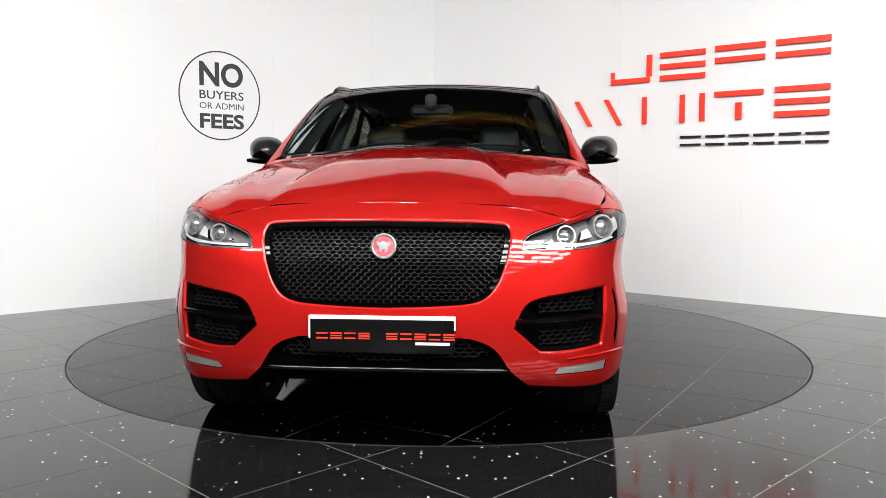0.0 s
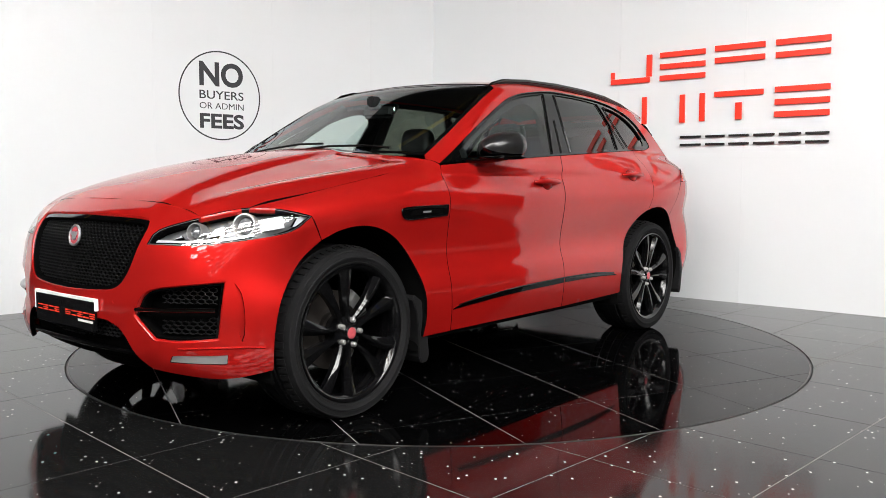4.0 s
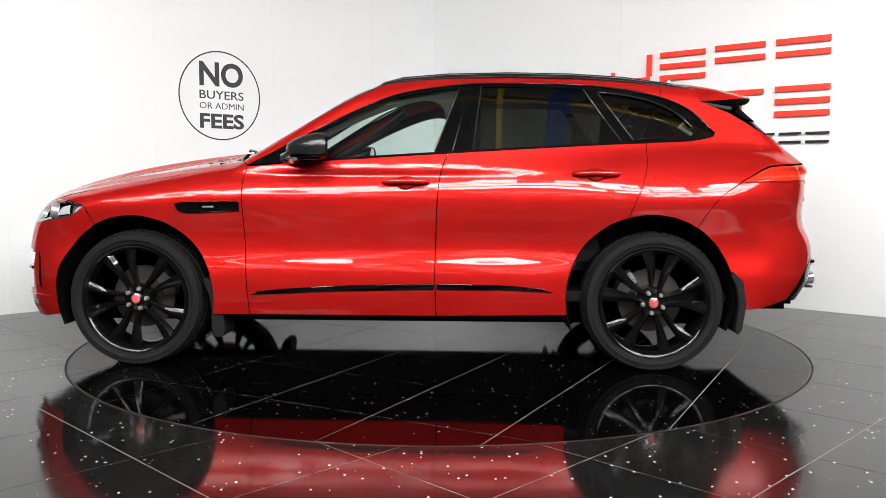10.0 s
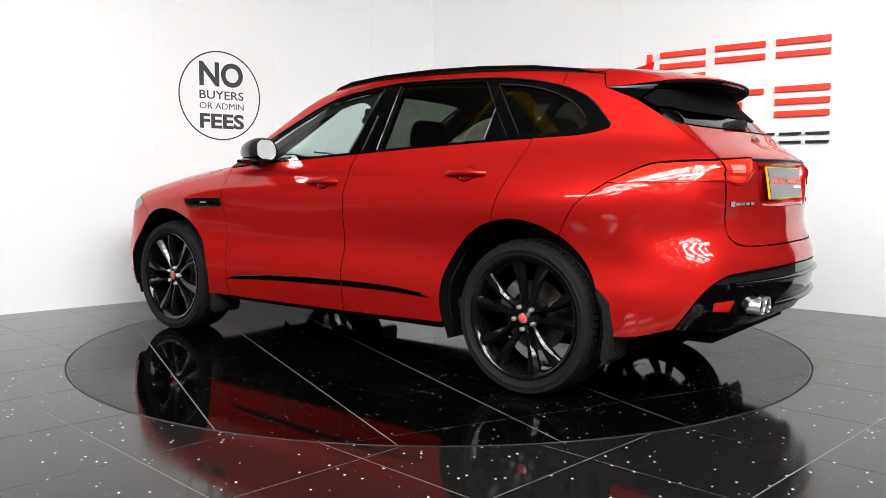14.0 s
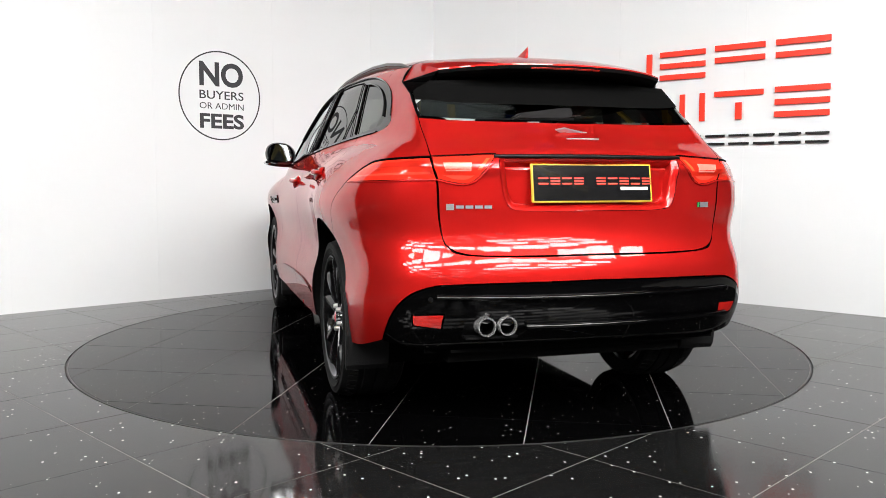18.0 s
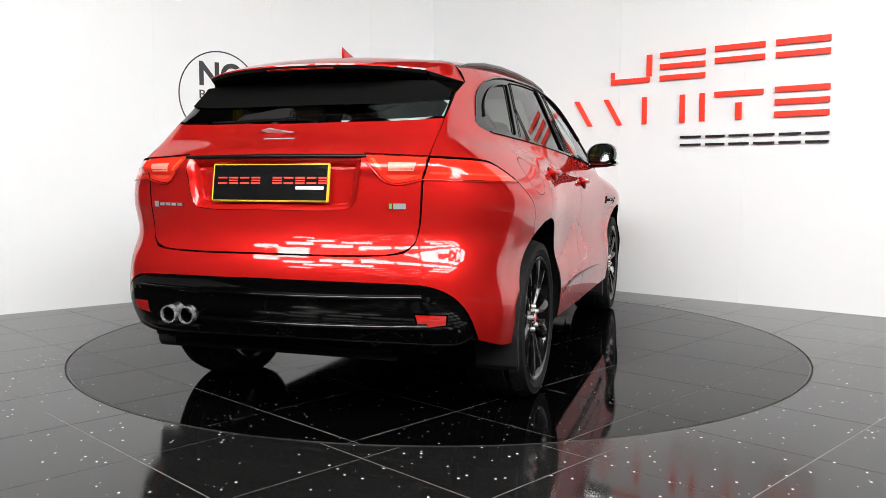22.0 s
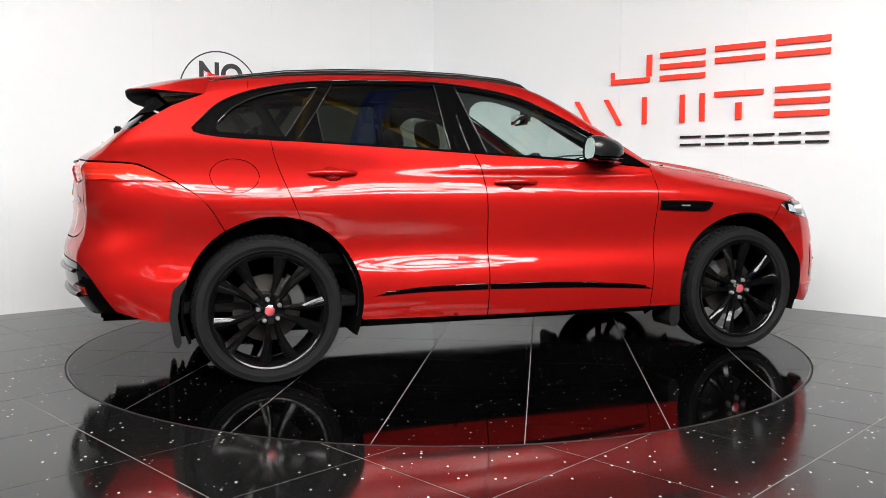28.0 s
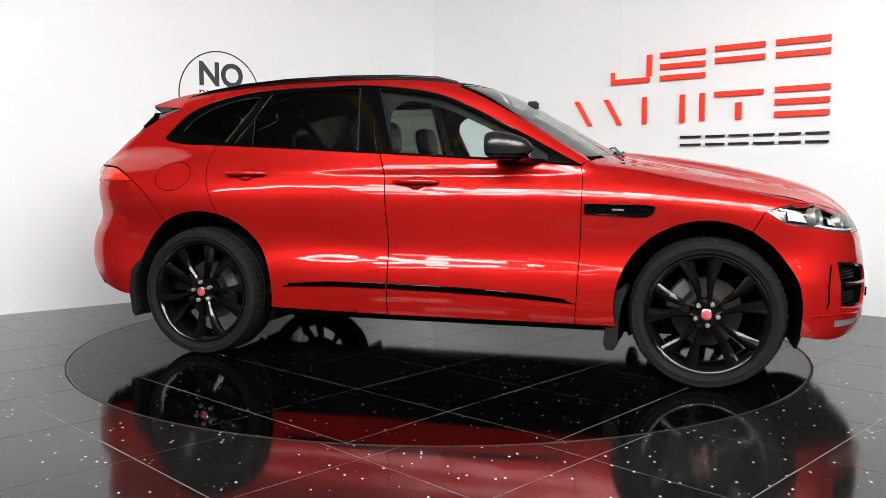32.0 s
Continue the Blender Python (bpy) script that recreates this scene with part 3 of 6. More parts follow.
def panel(name, chart, loop, material, parent, holes=(), gap=0.0028, lift=0.0, depth=0.022, step=0.03, sign=1, label="", warp=None):
    """A piece of the skin within an outline, with turned-in edges. warp(p) may press a form into it."""
    loops = [inset(loop, gap)] + [inset(h, -gap) for h in holes]
    lo, hi = loops[0].min(0), loops[0].max(0)
    gx, gy = np.meshgrid(np.arange(lo[0], hi[0], step), np.arange(lo[1], hi[1], step * 0.9))
    gx[1::2] += step / 2
    grid = np.stack([gx.ravel(), gy.ravel()], 1)
    grid = grid[within(grid, inset(loops[0], step * 0.35))]
    for h in loops[1:]:
        grid = grid[~within(grid, inset(h, -step * 0.35))]
    pts, edges = [], []
    for l in loops:
        k = len(pts)
        pts += list(l)
        edges += [(k + i, k + (i + 1) % len(l)) for i in range(len(l))]
    pts += list(grid)
    res = tri([Vector((float(p[0]), float(p[1]))) for p in pts], edges, [], 0, 1e-7)
    v2 = np.array([(v.x, v.y) for v in res[0]])
    faces = np.array([f for f in res[2]])
    mid = v2[faces].mean(1)
    ok = within(mid, loops[0])
    for h in loops[1:]:
        ok &= ~within(mid, h)
    faces = faces[ok]
    p, n = on(chart, v2, lift)
    if warp is not None:
        p = warp(p)
    # winding by the normal
    f3 = np.cross(p[faces[:, 1]] - p[faces[:, 0]], p[faces[:, 2]] - p[faces[:, 0]])
    flip = np.sum(f3 * n[faces[:, 0]], 1) < 0
    faces[flip] = faces[flip][:, ::-1]
    # turned-in edge along open borders
    count = {}
    for f in faces:
        for i in range(3):
            a, b = int(f[i]), int(f[(i + 1) % 3])
            count[(a, b)] = count.get((a, b), 0) + 1
    verts, norms, allf = list(p), list(n), [tuple(int(i) for i in f) for f in faces]
    if depth:
        for (a, b) in list(count):
            if (b, a) not in count:
                t = p[b] - p[a]
                out = np.cross(t, n[a])
                out /= np.linalg.norm(out) + 1e-9
                k = len(verts)
                verts += [p[a], p[b], p[b] - n[b] * depth, p[a] - n[a] * depth]
                norms += [out * 0.8 + n[a] * 0.6, out * 0.8 + n[b] * 0.6, out, out]
                allf.append((k, k + 3, k + 2, k + 1))
    verts, norms = np.array(verts), np.array(norms)
    norms /= np.linalg.norm(norms, axis=1)[:, None]
    if sign < 0:
        verts[:, 1] *= -1
        norms[:, 1] *= -1
        allf = [f[::-1] for f in allf]
    me = bpy.data.meshes.new(name)
    me.from_pydata(verts.tolist(), [], allf)
    me.polygons.foreach_set("use_smooth", [True] * len(me.polygons))
    if warp is None:
        me.normals_split_custom_set_from_vertices(norms.tolist())
    me.materials.append(material)
    # turned-in edges get the near-black: seam shade as colour
    me.materials.append(GAP_SHADE)
    me.polygons.foreach_set("material_index", [0] * len(faces) + [1] * (len(allf) - len(faces)))
    return part(name, me, material, parent, label)


def skirt(name, chart, loop0, lift0, loop1, lift1, material, parent, sign=1, label="", rounds=3):
    """A rolled band between two outlines at two heights off the skin."""
    bm = bmesh.new()
    rows = []
    for k in range(rounds + 1):
        s = math.pi / 2 * k / rounds
        p = on(chart, loop0 + (loop1 - loop0) * math.sin(s), lift0 + (lift1 - lift0) * (1 - math.cos(s)))[0]
        rows.append([bm.verts.new(q) for q in p])
    n = len(rows[0])
    for p, q in zip(rows, rows[1:]):
        for i in range(n):
            bm.faces.new((p[i], p[(i + 1) % n], q[(i + 1) % n], q[i]))
    bmesh.ops.recalc_face_normals(bm, faces=bm.faces[:])
    smooth(bm, 60)
    return part(name, bm if sign > 0 else mirrored(bm), material, parent, label)


def bead(name, chart, pts, r, material, parent, lift=0.0, sign=1, label="", flat=0.6):
    """A thin rounded strip along a line on the skin."""
    p = on(chart, pts, lift)[0]
    bm = tube([tuple(q) for q in p], r, 6, flat)
    return part(name, bm if sign > 0 else mirrored(bm), material, parent, label)


# ---- the car's seams ----
def arc(cx, cz, r, a0, a1, n=12):
    return [(cx + r * math.cos(radians(a0 + (a1 - a0) * k / n)), cz + r * math.sin(radians(a0 + (a1 - a0) * k / n))) for k in range(n + 1)]


FRONT_ARCH = arc(1.432, 0.395, 0.449, 62.5, 193)
REAR_ARCH_F = arc(-1.408, 0.405, 0.452, 74, -12)
REAR_ARCH_R = arc(-1.408, 0.405, 0.452, 74, 178)
BELT = [(0.80, 1.122), (0.40, 1.146), (-0.32, 1.190), (-1.10, 1.234), (-1.648, 1.258), (-1.785, 1.288)]
DLO_TOP = [(-1.785, 1.288), (-1.765, 1.335), (-1.645, 1.445), (-1.445, 1.522), (-1.125, 1.572), (-0.644, 1.587), (-0.388, 1.579), (-0.07, 1.534), (0.15, 1.457), (0.459, 1.304), (0.80, 1.122)]
GAP_F = [(0.80, 1.116), (0.815, 1.0), (0.80, 0.55), (0.785, 0.295)]
GAP_M = [(-0.31, 1.187), (-0.265, 1.02), (-0.245, 0.61), (-0.25, 0.295)]
GAP_R = [(-1.405, 1.246), (-1.38, 1.09), (-1.283, 0.839)]
LAMP_TOP = [(2.150, 0.490, 0.787), (2.122, 0.52, 0.842), (2.032, 0.664, 0.892), (1.93, 0.785, 0.928), (1.83, 0.872, 0.927), (1.695, 0.935, 0.894)]
LAMP_LOW = [(1.695, 0.935, 0.894), (1.80, 0.940, 0.838), (1.92, 0.89, 0.815), (2.02, 0.79, 0.797), (2.083, 0.687, 0.787), (2.150, 0.490, 0.787)]
HOOD_FRONT = [(2.092, 0.0, 0.959), (2.08, 0.25, 0.954), (2.052, 0.50, 0.935), (2.030, 0.664, 0.893)]



def NP(p):
    """A point of the nose, moved onto the skin."""
    return tuple(float(q) for q in on("nose", [CHARTS["nose"][1](p)])[0][0])


LAMP_TOP, LAMP_LOW, HOOD_FRONT = [NP(p) for p in LAMP_TOP], [NP(p) for p in LAMP_LOW], [NP(p) for p in HOOD_FRONT]
LAMP_TIP, LAMP_UP, WING_END = LAMP_TOP[-1], LAMP_TOP[-2], NP((1.905, 0.81, 0.931))


def car_body(car):
    door_f = outline("side", [GAP_F, [(0.785, 0.295), (-0.25, 0.295)], GAP_M[::-1], [(-0.31, 1.187), (0.40, 1.146), (0.80, 1.116)]])
    door_r = outline("side", [GAP_M, [(-0.25, 0.295), (-0.965, 0.305)], REAR_ARCH_F[::-1], GAP_R[::-1], [(-1.405, 1.246), (-1.10, 1.234), (-0.31, 1.187)]])
    seam = [T(0.84, 0.80), T(1.2, 0.842), T(1.6, 0.86), WING_END]
    fender = outline("over", [seam, [WING_END, LAMP_UP, LAMP_TIP], [LAMP_TIP, S(1.64, 0.793)],
                              [S(*p) for p in FRONT_ARCH], [S(0.994, 0.294), S(0.787, 0.294)], [S(*p) for p in GAP_F[::-1]], [S(0.80, 1.116), T(0.84, 0.80)]])
    hood = outline("top", [[(0.985, 0.0), (0.955, 0.35), (0.84, 0.80)], [T(0.84, 0.80), T(1.2, 0.842), T(1.6, 0.86), WING_END], [WING_END, LAMP_TOP[3], LAMP_TOP[2]], [p[:2] for p in HOOD_FRONT[::-1]]][0:4], True)
    bow = [S(1.64, 0.793), S(1.74, 0.715), S(1.835, 0.59), S(1.875, 0.45), S(1.868, 0.285)]
    nose = outline("nose", [HOOD_FRONT, LAMP_TOP[::-1][3:][:3], LAMP_LOW[::-1], [LAMP_TIP, S(1.64, 0.793)], bow,
                            [S(1.868, 0.285), (2.05, 0.80, 0.262), (2.16, 0.52, 0.288)], [(2.16, 0.52, 0.288), (2.19, 0.455, 0.345), (2.22, 0.40, 0.43), (2.24, 0.33, 0.466), (2.255, 0.25, 0.475), (2.262, 0.0, 0.475)]], True)
    grille = outline("nose", [[(2.157, 0.0, 0.898), (2.13, 0.385, 0.889), (2.12, 0.45, 0.865), (2.16, 0.445, 0.78), (2.20, 0.41, 0.665), (2.225, 0.345, 0.603), (2.25, 0.20, 0.586), (2.263, 0.0, 0.580)]], True)
    intake = outline("nose", [[(2.04, 0.826, 0.650), (2.07, 0.815, 0.425)], [(2.07, 0.815, 0.425), (2.14, 0.66, 0.412), (2.185, 0.565, 0.416)], [(2.185, 0.565, 0.416), (2.205, 0.463, 0.505)], [(2.205, 0.463, 0.505), (2.18, 0.52, 0.602), (2.12, 0.67, 0.633), (2.04, 0.826, 0.650)]])
    slot = outline("nose", [[(2.012, 0.848, 0.640), (1.996, 0.864, 0.60), (1.988, 0.872, 0.52), (1.993, 0.872, 0.44), (2.0, 0.868, 0.415)], [(2.0, 0.868, 0.415), (2.005, 0.862, 0.45), (2.0, 0.862, 0.54), (2.012, 0.848, 0.640)]])
    flip = np.array([-1.0, 1.0])
    lamp = outline("nose", [LAMP_TOP, LAMP_LOW])
    fog = outline("nose", [[(2.143, 0.615, 0.329), (2.042, 0.825, 0.327)], [(2.042, 0.825, 0.327), (2.04, 0.83, 0.362)], [(2.04, 0.83, 0.362), (2.14, 0.63, 0.354), (2.143, 0.615, 0.329)]])
    fr = [panel("front_bumper", "nose", nose, PAINT, car, [grille, intake, intake[::-1] * flip, slot, slot[::-1] * flip, fog, fog[::-1] * flip], gap=0.0016, step=0.025, label="glossy red front bumper")]
    panel("bonnet", "top", hood, PAINT, car, gap=0.0016, step=0.03, label="glossy red bonnet with raised centre")
    for sg in (1, -1):
        seam_line = flow([CHARTS["nose"][1](p) for p in HOOD_FRONT] + [CHARTS["nose"][1](p) for p in LAMP_TOP[2:4]] + [CHARTS["nose"][1](WING_END)], 0.02)
        bead("bonnet_seam", "nose", seam_line, 0.013, PAINT, fr[0], -0.0125, sg, flat=1.0).location = (0, 0, 0)
        rise = flow([CHARTS["over"][1](p) for p in (LAMP_UP, WING_END, T(1.75, 0.857), T(1.6, 0.86), T(1.2, 0.842))], 0.03)
        bead("wing_seam", "over", rise, 0.012, PAINT, fr[0], -0.0125, sg, flat=1.0).location = (0, 0, 0)
    # rear outlines
    gate = outline("tail", [[(-2.22, 0.0, 1.282), (-2.14, 0.45, 1.288), (-2.075, 0.645, 1.30)], [(-2.075, 0.645, 1.30), (-2.28, 0.652, 1.14), (-2.318, 0.636, 1.03), (-2.316, 0.625, 0.87), (-2.33, 0.606, 0.79), (-2.362, 0.53, 0.752), (-2.40, 0.35, 0.745), (-2.43, 0.0, 0.747)]], True)
    dlo = outline("side", [BELT[:], DLO_TOP])
    quarter = outline("tail", [[S(-1.405, 1.246), S(-1.648, 1.258), S(-1.785, 1.288), S(-1.765, 1.335), S(-1.645, 1.445), S(-1.5, 1.505)], [S(-1.5, 1.505), T(-1.5, 0.585)], [T(-1.5, 0.585), T(-1.69, 0.568)],
                               [T(-1.69, 0.568), (-1.705, 0.605, 1.535), (-1.725, 0.628, 1.485)], [(-1.725, 0.628, 1.485), (-1.80, 0.632, 1.455), (-1.889, 0.634, 1.418)], [(-1.889, 0.634, 1.418), (-1.98, 0.642, 1.362), (-2.075, 0.645, 1.30)], [(-2.075, 0.645, 1.30), (-2.22, 0.65, 1.19), (-2.285, 0.652, 1.136)],
                               [(-2.285, 0.652, 1.136), (-2.10, 0.80, 1.121), (-2.02, 0.845, 1.103), (-1.882, 0.911, 1.036)], [(-1.882, 0.911, 1.036), S(-1.748, 0.935), S(-1.65, 0.787)], [S(-1.65, 0.787)] + [S(*p) for p in REAR_ARCH_R[::-1] if p[0] > -1.64], [S(*p) for p in GAP_R[::-1]]])
    light_out = outline("tail", [[(-2.288, 0.6545, 1.128), (-2.10, 0.80, 1.118), (-2.02, 0.845, 1.10), (-1.885, 0.908, 1.034)], [(-1.885, 0.908, 1.034), (-2.15, 0.84, 1.04), (-2.322, 0.644, 1.046)], [(-2.322, 0.644, 1.046), (-2.288, 0.6545, 1.128)]])
    light_in = outline("tail", [[(-2.29, 0.638, 1.130), (-2.335, 0.40, 1.141)], [(-2.335, 0.40, 1.141), (-2.365, 0.44, 1.10), (-2.39, 0.49, 1.06), (-2.40, 0.54, 1.032), (-2.38, 0.60, 1.035), (-2.335, 0.642, 1.048)], [(-2.335, 0.642, 1.048), (-2.29, 0.638, 1.130)]])
    recess = outline("tail", [[(-2.34, 0.0, 1.143), (-2.34, 0.385, 1.141)], [(-2.34, 0.385, 1.141), (-2.36, 0.385, 1.05), (-2.365, 0.36, 0.95), (-2.378, 0.29, 0.923), (-2.39, 0.0, 0.922)]], True)
    panel("tailgate", "tail", gate, PAINT, car, [recess, light_in, light_in[::-1] * flip], step=0.025, label="glossy red tailgate")
    bumper = outline("tail", [[(-2.43, 0.0, 0.745), (-2.40, 0.35, 0.743), (-2.362, 0.53, 0.75), (-2.345, 0.58, 0.764), (-2.33, 0.606, 0.79), (-2.316, 0.625, 0.87), (-2.318, 0.636, 1.03)], [(-2.318, 0.636, 1.03), (-2.322, 0.645, 1.041), (-2.15, 0.84, 1.037), (-1.885, 0.910, 1.031)], [(-1.882, 0.911, 1.034), S(-1.748, 0.935), S(-1.65, 0.787)], [S(-1.65, 0.787)] + [S(*p) for p in REAR_ARCH_R if p[0] < -1.66 and p[1] > 0.5] + [S(-1.868, 0.48), S(-1.90, 0.42), S(-1.905, 0.338)], [S(-1.905, 0.338), S(-2.02, 0.348), (-2.19, 0.842, 0.392)],
                              [(-2.19, 0.842, 0.392), (-2.28, 0.79, 0.545), (-2.335, 0.69, 0.618), (-2.38, 0.52, 0.637), (-2.45, 0.0, 0.647)]], True)
    panel("rear_bumper", "tail", bumper, PAINT, car, step=0.025, label="glossy red rear bumper")
    valance = outline("tail", [[(-2.45, 0.0, 0.645), (-2.38, 0.52, 0.635), (-2.335, 0.69, 0.616), (-2.28, 0.79, 0.543), (-2.19, 0.842, 0.390)], [(-2.19, 0.842, 0.39), (-2.27, 0.60, 0.36), (-2.30, 0.40, 0.375), (-2.33, 0.0, 0.395)]], True)
    reflector = outline("tail", [[(-2.347, 0.606, 0.519), (-2.31, 0.735, 0.513)], [(-2.31, 0.735, 0.513), (-2.30, 0.727, 0.469)], [(-2.30, 0.727, 0.469), (-2.324, 0.612, 0.457)], [(-2.324, 0.612, 0.457), (-2.347, 0.606, 0.519)]])
    panel("rear_valance", "tail", valance, BLACK, car, [reflector, reflector[::-1] * flip], step=0.025, label="gloss black rear valance")
    rec = panel("recess", "tail", inset(recess, -0.01), PAINT, car, lift=-0.050, depth=0.0, label="red number plate recess")
    skirt("recess_wall", "tail", inset(recess, 0.0), -0.0005, inset(recess, 0.024), -0.051, PAINT, rec)
    lip = [tuple(on("tail", [(q, 1.139 - 0.004 * abs(q))], -0.004)[0][0]) for q in np.linspace(-0.372, 0.372, 25)]
    part("handle_strip", tube(lip, 0.011, 8, 0.8), SATIN, rec, "black tailgate handle strip").location = (0, 0, 0)
    skirt("grille_edge", "nose", inset(grille, -0.004), 0.0, inset(grille, 0.006), -0.016, PAINT, fr[0], rounds=4)
    # roof and glass
    roof = outline("top", [[(0.125, 0.0), (0.115, 0.30), (0.075, 0.612)], [(0.075, 0.612), (-0.4, 0.612), (-1.0, 0.600), (-1.5, 0.585), (-1.69, 0.567)], [(-1.69, 0.567), (-1.712, 0.3), (-1.722, 0.0)]], True)
    panel("roof", "top", roof, PAINT, car, step=0.05, label="glossy red roof")
    screen = outline("top", [[(0.96, 0.0), (0.93, 0.35), (0.81, 0.768)], [(0.81, 0.768), (0.45, 0.735), (0.10, 0.668)], [(0.10, 0.668), (0.135, 0.30), (0.145, 0.0)]], True)
    panel("windscreen", "top", screen, GLASS, car, lift=-0.004, depth=0.0, step=0.06, label="clear laminated windscreen")
    panel("screen_seal", "top", screen, WINTRIM, car, [inset(screen, 0.022)], lift=-0.002, depth=0.0, gap=0.0, step=0.02, label="black windscreen border")
    back = outline("tail", [[(-2.21, 0.0, 1.288), (-2.13, 0.45, 1.295), (-2.078, 0.635, 1.307)], [(-2.078, 0.635, 1.307), (-1.985, 0.634, 1.366)], [(-1.985, 0.634, 1.366), (-2.0, 0.60, 1.392)], [(-2.0, 0.60, 1.392), (-2.05, 0.35, 1.400), (-2.08, 0.0, 1.400)]], True)
    panel("rear_window", "tail", back, REARGLASS, car, lift=-0.004, depth=0.0, step=0.06, label="dark tinted rear window")
    border = outline("tail", [[(-2.12, 0.0, 1.362), (-2.105, 0.30, 1.362), (-2.075, 0.50, 1.366), (-2.045, 0.60, 1.378)], [(-2.045, 0.60, 1.378), (-1.98, 0.626, 1.384), (-1.905, 0.612, 1.425)], [(-1.905, 0.612, 1.425), (-1.94, 0.545, 1.468)], [(-1.94, 0.545, 1.468), (-1.99, 0.0, 1.488)]], True)
    panel("window_border", "tail", border, UNDER, car, lift=0.0015, depth=0.0, gap=0.0, step=0.03, label="black printed border of the rear window")
    frame_segs = [[S(0.80, 1.122), S(0.459, 1.304), S(0.15, 1.457), S(-0.07, 1.534), S(-0.388, 1.579), S(-0.644, 1.587), S(-1.125, 1.572), S(-1.445, 1.522), S(-1.5, 1.505)], [S(-1.5, 1.505), T(-1.5, 0.585)],
                  [T(-1.5, 0.585), T(-1.0, 0.600), T(-0.4, 0.612), T(0.075, 0.612)], [T(0.075, 0.612), T(0.10, 0.668)], [T(0.10, 0.668), T(0.45, 0.735), T(0.81, 0.768)], [T(0.81, 0.768), T(0.84, 0.80)], [T(0.84, 0.80), S(0.80, 1.122)]]
    frame = outline("over", frame_segs)
    q_glass = outline("side", [[(-1.655, 1.290), (-1.327, 1.266)], [(-1.327, 1.266), (-1.14, 1.533)], [(-1.14, 1.533), (-1.30, 1.515), (-1.46, 1.473), (-1.59, 1.405), (-1.66, 1.335)], [(-1.66, 1.335), (-1.672, 1.31), (-1.655, 1.290)]])
    r_glass = outline("side", [[(-0.445, 1.205), (-1.132, 1.244)], [(-1.132, 1.244), (-1.155, 1.408)], [(-1.155, 1.408), (-1.062, 1.550)], [(-1.062, 1.550), (-0.80, 1.563), (-0.493, 1.566)], [(-0.493, 1.566), (-0.445, 1.205)]])
    f_glass = outline("side", [[(0.62, 1.146), (0.40, 1.160), (-0.235, 1.197)], [(-0.235, 1.197), (-0.372, 1.562)], [(-0.372, 1.562), (-0.05, 1.508), (0.16, 1.428), (0.43, 1.296), (0.62, 1.19)], [(0.62, 1.19), (0.62, 1.146)]])
    flap = outline("tail", [[S(-1.60 + 0.120 * math.cos(k * math.pi / 12), 1.060 + 0.086 * math.sin(k * math.pi / 12)) for k in range(25)]])
    panel("fuel_flap", "tail", flap, PAINT, car, sign=-1, step=0.025, label="round red fuel filler flap")
    for sg in (1, -1):
        panel("front_door", "side", door_f, PAINT, car, sign=sg, label="glossy red front door")
        panel("rear_door", "side", door_r, PAINT, car, sign=sg, label="glossy red rear door")
        panel("front_wing", "over", fender, PAINT, car, sign=sg, gap=0.0016, step=0.025, label="glossy red front wing")
        panel("rear_quarter", "tail", quarter, PAINT, car, [flap] if sg < 0 else [], sign=sg, gap=0.001, step=0.025, label="glossy red rear quarter panel")
        panel("roof_frame", "over", frame, PAINT, car, sign=sg, gap=0.0005, step=0.025, label="red windscreen pillar and roof side")
        panel("window_trim", "side", dlo, WINTRIM, car, [q_glass, r_glass, f_glass], sign=sg, lift=-0.003, depth=0.02, step=0.04, label="gloss black window surround")
        panel("quarter_window", "side", q_glass, PRIVACY, car, sign=sg, lift=-0.008, gap=-0.003, depth=0.0, step=0.06, label="dark tinted quarter window")
        panel("rear_door_window", "side", r_glass, PRIVACY, car, sign=sg, lift=-0.008, gap=-0.003, depth=0.0, step=0.06, label="dark tinted rear door window")
        panel("front_door_window", "side", f_glass, GLASS, car, sign=sg, lift=-0.008, gap=-0.003, depth=0.0, step=0.06, label="clear front door window")
        seal = panel("belt_seal", "side", outline("side", [[(0.70, 1.138), (0.40, 1.154), (-0.32, 1.196), (-1.10, 1.240), (-1.66, 1.266)], [(-1.66, 1.266), (-1.66, 1.258)], [(-1.66, 1.258), (-1.10, 1.230), (-0.32, 1.186), (0.40, 1.143), (0.70, 1.128)], [(0.70, 1.128), (0.70, 1.138)]], step=0.012), BLACK, car, sign=sg, gap=0.0, lift=0.006, depth=0.012, step=0.02, label="gloss black belt seal")
        # added beads that stand for the bright reflections along the trim edges
        for line, size in (([(-0.236, 1.198), (-0.371, 1.560)], 0.003), ([(-0.335, 1.204), (-0.362, 1.30), (-0.384, 1.40)], 0.0035), ([(-0.446, 1.207), (-0.492, 1.564)], 0.0045), ([(-1.133, 1.246), (-1.155, 1.408)], 0.003), ([(-1.155, 1.408), (-1.063, 1.549)], 0.003),
                           ([(-1.155, 1.408), (-1.262, 1.258)], 0.002), ([(-1.326, 1.268), (-1.141, 1.531)], 0.003), ([(-1.15, 1.532), (-1.30, 1.515), (-1.46, 1.474), (-1.59, 1.407), (-1.66, 1.336)], 0.0055)):
            bead("window_glint_bead", "side", flow(line, 0.03) + [np.array(line[-1])], size, EDGE, seal, 0.001, sg, flat=1.0).location = (0, 0, 0)
        bead("roof_glint_bead", "side", flow([(p[0], p[1] - 0.004) for p in DLO_TOP[1:-1]], 0.03), 0.0045, EDGE, seal, 0.002, sg, flat=1.0).location = (0, 0, 0)
        panel("tail_lamp", "tail", light_out, REDLENS, car, sign=sg, lift=0.0, gap=0.0004, step=0.02, label="red tail lamp lens")
